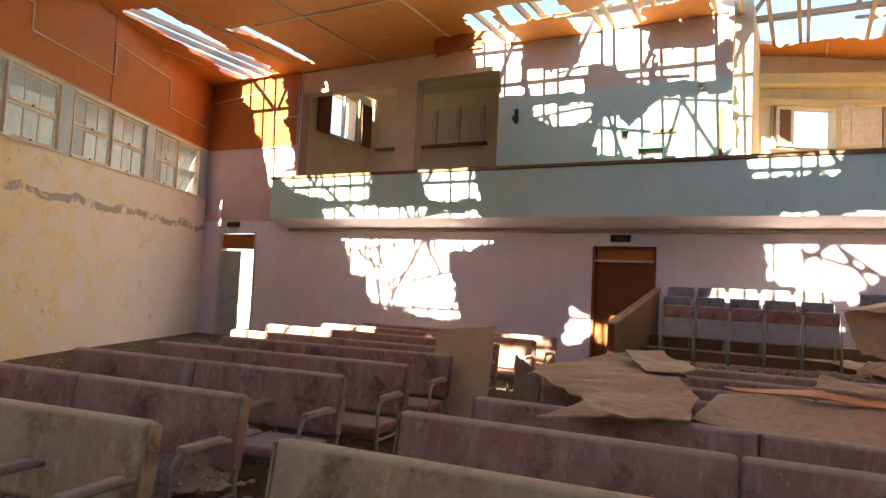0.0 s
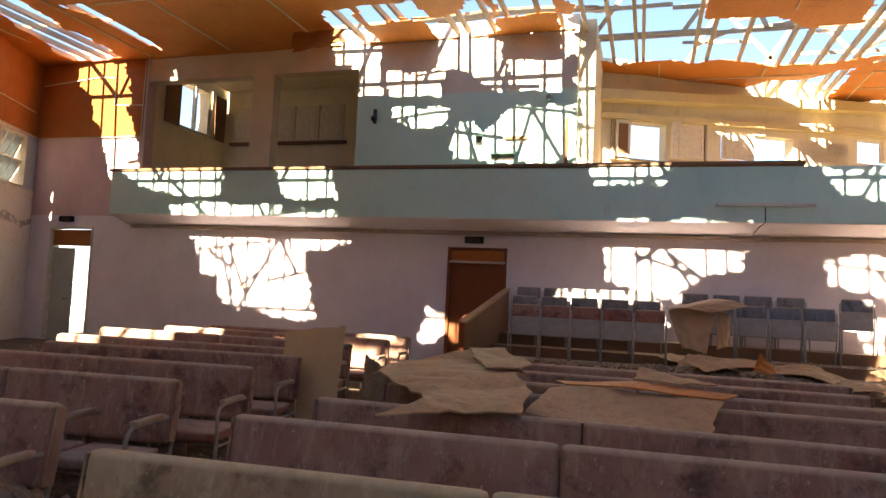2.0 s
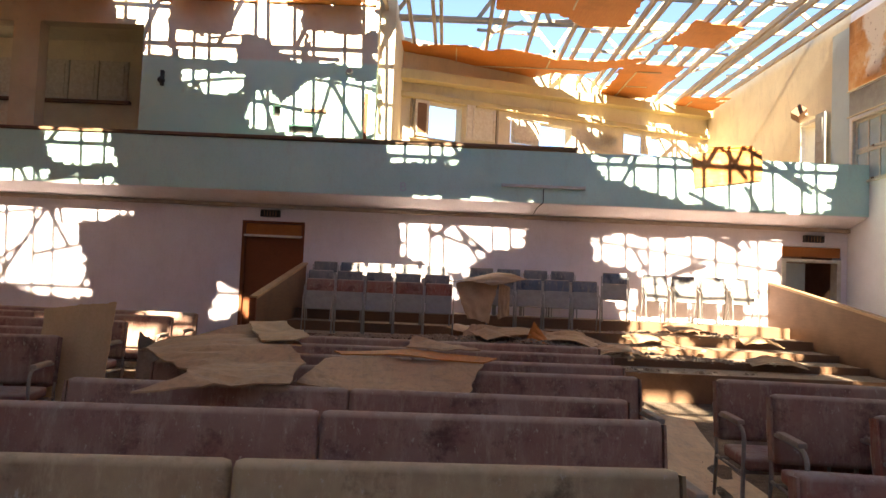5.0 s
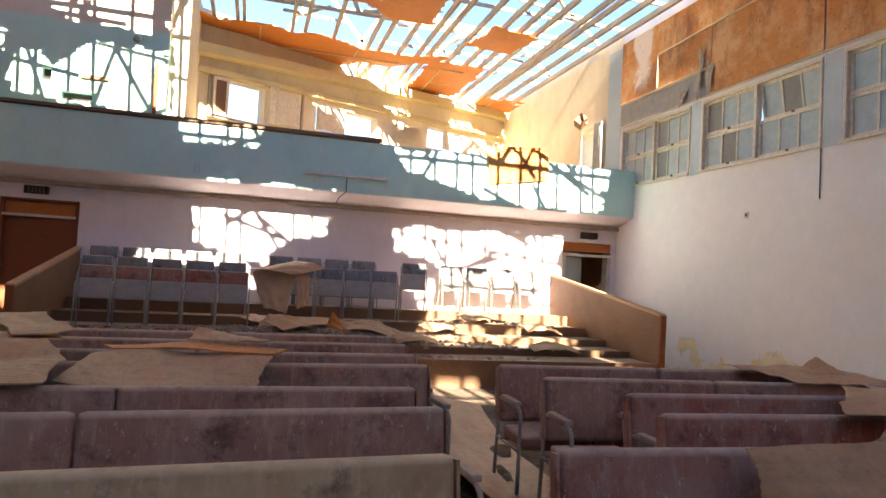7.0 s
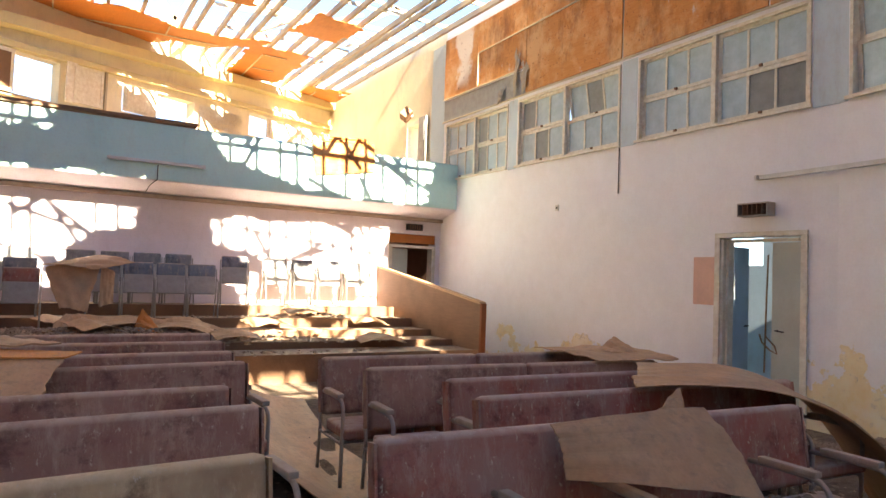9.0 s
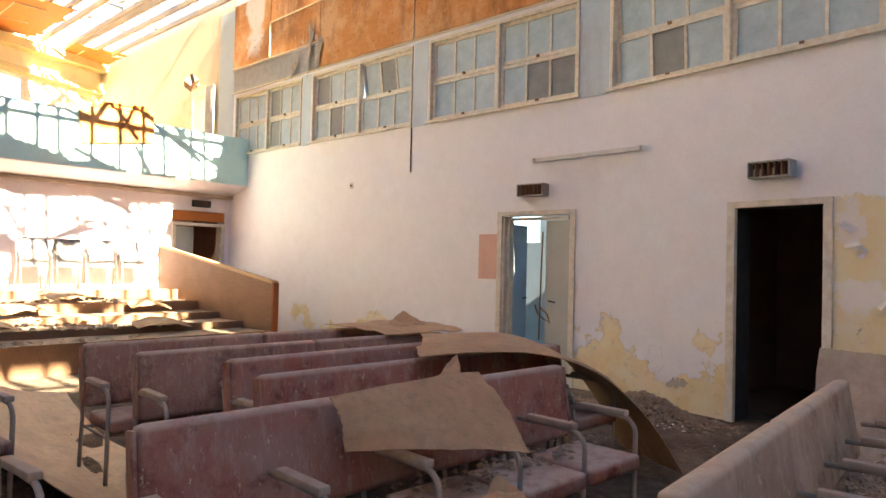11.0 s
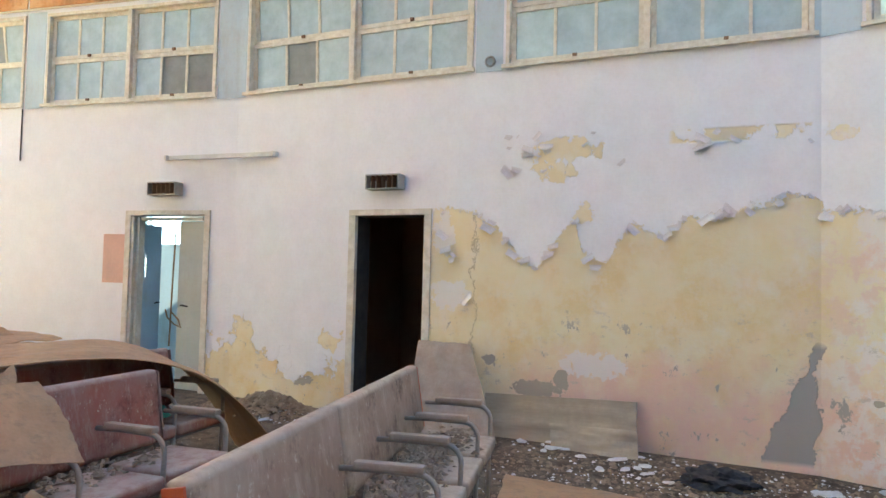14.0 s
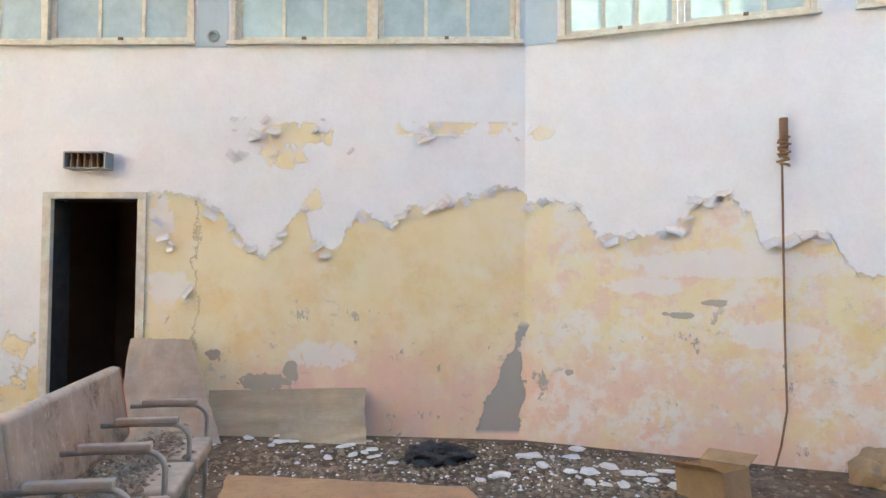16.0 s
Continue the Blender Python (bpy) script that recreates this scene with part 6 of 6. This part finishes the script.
for x, y, n in ((7.05, 0.75, 3), (7.1, 0.2, 5), (6.7, -0.45, 8), (6.3, -0.75, 3), (5.85, -1.5, 3), (6.3, -2.0, 8), (6.0, -2.3, 8), (5.85, -2.75, 6), (6.9, 3.3, 4)):
    for _ in range(n):
        px, py = x + lit.gauss(0, 0.16), y + lit.gauss(0, 0.2)
        px = min(px, right_x(py) - 0.12)
        ob = tagged(new("plaster_piece", lit.choice(white_bits)), "flat piece of fallen white plaster on the floor", "plaster", "fallen plaster")
        sc = lit.uniform(0.5, 1.5)
        ob.matrix_basis = Matrix.Translation((px, py, floor_z(py) + 0.012)) @ Matrix.Rotation(lit.random() * 6.28, 4, "Z") @ Matrix.Diagonal((sc, sc * lit.uniform(0.5, 1.2), 1, 1))


def rubble(name, spots, mat, label, smin, smax, seed, lift=0.0):
    """Many small stones and splinters in heaps; spots are (x, y, z, rx, ry, count)."""
    r = random.Random(seed)
    verts, faces = [], []
    for x, y, z, rx, ry, cnt in spots:
        for _ in range(cnt):
            px, py = x + r.gauss(0, rx), y + r.gauss(0, ry)
            if not left_x(min(py, YB)) + 0.1 < px < right_x(py) - 0.08:
                continue
            s = r.uniform(smin, smax) * (0.5 + r.random())
            base = (floor_z(py) if z is None else z) + lift * math.exp(-((px - x) / (rx + 0.01)) ** 2 - ((py - y) / (ry + 0.01)) ** 2) * 0.6
            k = len(verts)
            a = r.random() * 6.28
            for dx, dy, dz in ((1, 0.2, 0), (-0.4, 0.9, 0), (-0.8, -0.5, 0), (0.3, -0.9, 0), (0.1, 0.1, 0.55), (-0.5, 0.0, 0.4)):
                q = r.uniform(0.6, 1.2) * s
                verts.append((px + q * (dx * math.cos(a) - dy * math.sin(a)), py + q * (dx * math.sin(a) + dy * math.cos(a)), base + q * dz))
            faces += [(k, k + 1, k + 4), (k + 1, k + 5, k + 4), (k + 1, k + 2, k + 5), (k + 2, k + 3, k + 5), (k + 3, k + 4, k + 5), (k + 3, k, k + 4), (k, k + 3, k + 2, k + 1)]
    me = bpy.data.meshes.new(name)
    me.from_pydata(verts, [], faces)
    me.materials.append(M[mat])
    return tagged(new(name, me), label, "rubble", kind="stuff")


rubble("floor_rubble", [(6.2, -1.0, None, 0.6, 1.3, 2600), (5.6, -2.6, None, 0.4, 0.7, 700), (1.9, 3.0, None, 0.5, 2.0, 900), (-3.0, 3.5, None, 0.5, 2.5, 700), (-10.5, 8.5, None, 1.2, 2.5, 1600), (-9.5, 6.5, None, 1.2, 2.0, 900)],
       "rubble", "brown plaster rubble and grit on the floor", 0.008, 0.03, 3)
rubble("door_rubble", [(7.3, 3.3, None, 0.16, 0.4, 1500)], "rubble", "brown rubble heaped at the foot of the side wall", 0.012, 0.045, 8, lift=0.35)
rubble("grey_litter", [(6.2, -1.0, None, 0.6, 1.3, 700), (5.9, -2.2, None, 0.4, 0.5, 200), (7.2, 3.2, None, 0.2, 0.4, 120), (-10.5, 8.5, None, 1.2, 2.5, 300)], "plasterbit", "pale plaster crumbs on the floor", 0.006, 0.022, 4)
rubble("tier_rubble", [(0.5, 10.35, 0.55, 1.2, 0.15, 900), (1.6, 10.3, 0.55, 0.7, 0.2, 600), (-0.8, 9.95, 0.45, 0.9, 0.15, 500), (3.0, 9.95, 0.45, 1.3, 0.15, 400), (4.5, 11.5, 0.69, 1.0, 0.15, 300), (1.0, 9.2, 0.36, 1.6, 0.15, 400)], "rubble", "brown debris heaped on the seating tiers", 0.015, 0.06, 5, lift=0.12)
rubble("bench_heap", [(-3.05, 2.66, 0.40, 0.13, 0.08, 900)], "rubble", "dark plaster and dirt heaped on a bench seat", 0.015, 0.05, 9, lift=0.16)
sheet("plastic_scrap", ((4.5, 2.8, 0.42), (4.55, 2.66, 0.42), (4.78, 2.64, 0.425), (4.82, 2.78, 0.47)), "crumpled green plastic scrap on a bench seat", mat="green", bow=0.04, seed=91, ragged=0.2, n=10, thick=0.003)
# black rag, cardboard box and sack by the wall
bm = bmesh.new()
bmesh.ops.create_icosphere(bm, subdivisions=4, radius=1.0)
for v in bm.verts:
    f = 1 + 0.45 * noise.noise(v.co * 2.3) + 0.25 * noise.noise(v.co * 6)
    v.co = Vector((v.co.x * 0.2 * f, v.co.y * 0.26 * f, max(-0.01, v.co.z * 0.1 * f)))
bm.transform(pose(6.4, -1.1, -0.11))
tagged(part("black_rag", bm, "black"), "crumpled black rag lying in the rubble", "rag")
carton = empty("cardboard_box", "small open brown cardboard box among the rubble", "box", pose(5.36, -2.94, floor_z(-3.0) + 0.005, 0, 6, 25))
for r in ((-0.2, 0.2, -0.14, -0.132, 0, 0.22), (-0.2, 0.2, 0.132, 0.14, 0, 0.22), (-0.2, -0.192, -0.131, 0.131, 0, 0.22), (0.192, 0.2, -0.131, 0.131, 0, 0.22), (-0.191, 0.191, -0.131, 0.131, 0, 0.008)):
    part("side", boxes(r), "cardboard", carton)
for a, rr in ((-0.14, -38), (0.14, 40)):
    bm = boxes((-0.2, 0.2, 0, 0.006, 0, 0.13))
    bm.transform(Matrix.Translation((0, a, 0.222)) @ Matrix.Rotation(radians(-rr * 1.6), 4, "X"))
    part("flap", bm, "cardboard", carton)
bm = bmesh.new()
bmesh.ops.create_icosphere(bm, subdivisions=4, radius=1.0)
for v in bm.verts:
    f = 1 + 0.25 * noise.noise(v.co * 1.8) + 0.1 * noise.noise(v.co * 5)
    v.co = Vector((v.co.x * 0.2 * f, v.co.y * 0.22 * f, max(-0.01, v.co.z * 0.24 * f)))
bm.transform(pose(5.62, -4.42, -0.16))
tagged(part("sack", bm, "cardboard"), "slumped brown sack against the side wall", "sack")
# debris on the tan bench's seats
rubble("seat_debris", [(3.3, 0.62, 0.40, 0.35, 0.08, 500), (4.1, 0.66, 0.40, 0.4, 0.08, 600), (4.8, 0.72, 0.40, 0.2, 0.08, 250), (-3.6, 1.75, 0.40, 0.7, 0.1, 1400), (-3.1, 2.62, 0.385, 0.12, 0.09, 600), (-4.2, 2.5, 0.385, 0.5, 0.09, 500), (3.3, 2.2, 0.4, 0.5, 0.08, 200)], "rubble", "dark debris scattered on the bench seats", 0.01, 0.03, 6)


# ---- curled flakes along the torn paint ----
def peel_height(y):
    for (a, h0), (b, h1) in zip(PEEL, PEEL[1:]):
        if a <= y <= b:
            return h0 + (h1 - h0) * (y - a) / (b - a)
    return 0.5


def flake_mesh(seed):
    """A thin scale of paint whose lower edge lifts off the wall."""
    r = random.Random(seed)
    bm = bmesh.new()
    w, h = r.uniform(0.06, 0.16), r.uniform(0.03, 0.07)
    rows = []
    for k in range(4):
        t = k / 3
        lift = -0.002 - 0.042 * t * t
        rows.append([[bm.verts.new(((u - 0.5) * w * (1 - 0.5 * t * r.random()), lift - e, -h * t * r.uniform(0.8, 1.1))) for u in (0, 0.5, 1)] for e in (0.0, 0.0015)])
    for p, q in zip(rows, rows[1:]):
        for e in (0, 1):
            for u in (0, 1):
                bm.faces.new((p[e][u], p[e][u + 1], q[e][u + 1], q[e][u]))
    return mesh_of(bm, "flake")


flakes = [flake_mesh(k) for k in range(7)]
fl = random.Random(4)
wall_mid, wall_front = bpy.data.objects["wall_east_middle"], bpy.data.objects["wall_east_front"]
spots = [(y, peel_height(y) + fl.uniform(-0.03, 0.05)) for y in [fl.uniform(-4.5, 1.5) for _ in range(74)]]
spots += [(fl.uniform(-0.4, 0.8), fl.uniform(2.5, 2.9)) for _ in range(14)] + [(fl.uniform(-2.2, -0.9), fl.uniform(2.68, 2.85)) for _ in range(7)] + [(1.4 + fl.uniform(-0.2, 0.08), fl.uniform(1.2, 2.1)) for _ in range(5)]
for y, z in spots:
    a, b, par = (RM, RE, wall_mid) if y > RE[1] else (RE, RF, wall_front)
    m, L = along(a, b)
    s = (y - a[1]) / (b[1] - a[1]) * L
    sc = fl.uniform(0.45, 1.15)
    shared("paint_flake", fl.choice(flakes), par, m @ Matrix.Translation((s, -0.001, z)) @ Matrix.Rotation(fl.uniform(-0.9, 0.9), 4, "Y") @ Matrix.Diagonal((sc, sc, sc, 1)))

# broken roof covering beyond the booth and over the gallery; the second piece is added out of view to shade the
# gallery's back wall
for k, c in enumerate((((-4.8, 13.0, 7.25), (-1.0, 13.0, 7.25), (-0.8, 15.2, 8.1), (-4.6, 15.2, 8.1)), ((-1.3, 10.3, 8.2), (2.8, 10.2, 8.0), (2.7, 12.8, 8.0), (-1.3, 13.1, 8.2)), ((3.4, 11.2, 7.6), (4.6, 11.0, 7.6), (4.7, 11.6, 7.6), (3.4, 11.9, 7.6)))):
    sheet("roof_remnant", c, "broken tan boarding on the roof timbers, partly added out of view as a sun block", mat="rubble", bow=0.1, seed=90 + k, ragged=0.3, n=30, thick=0.05)
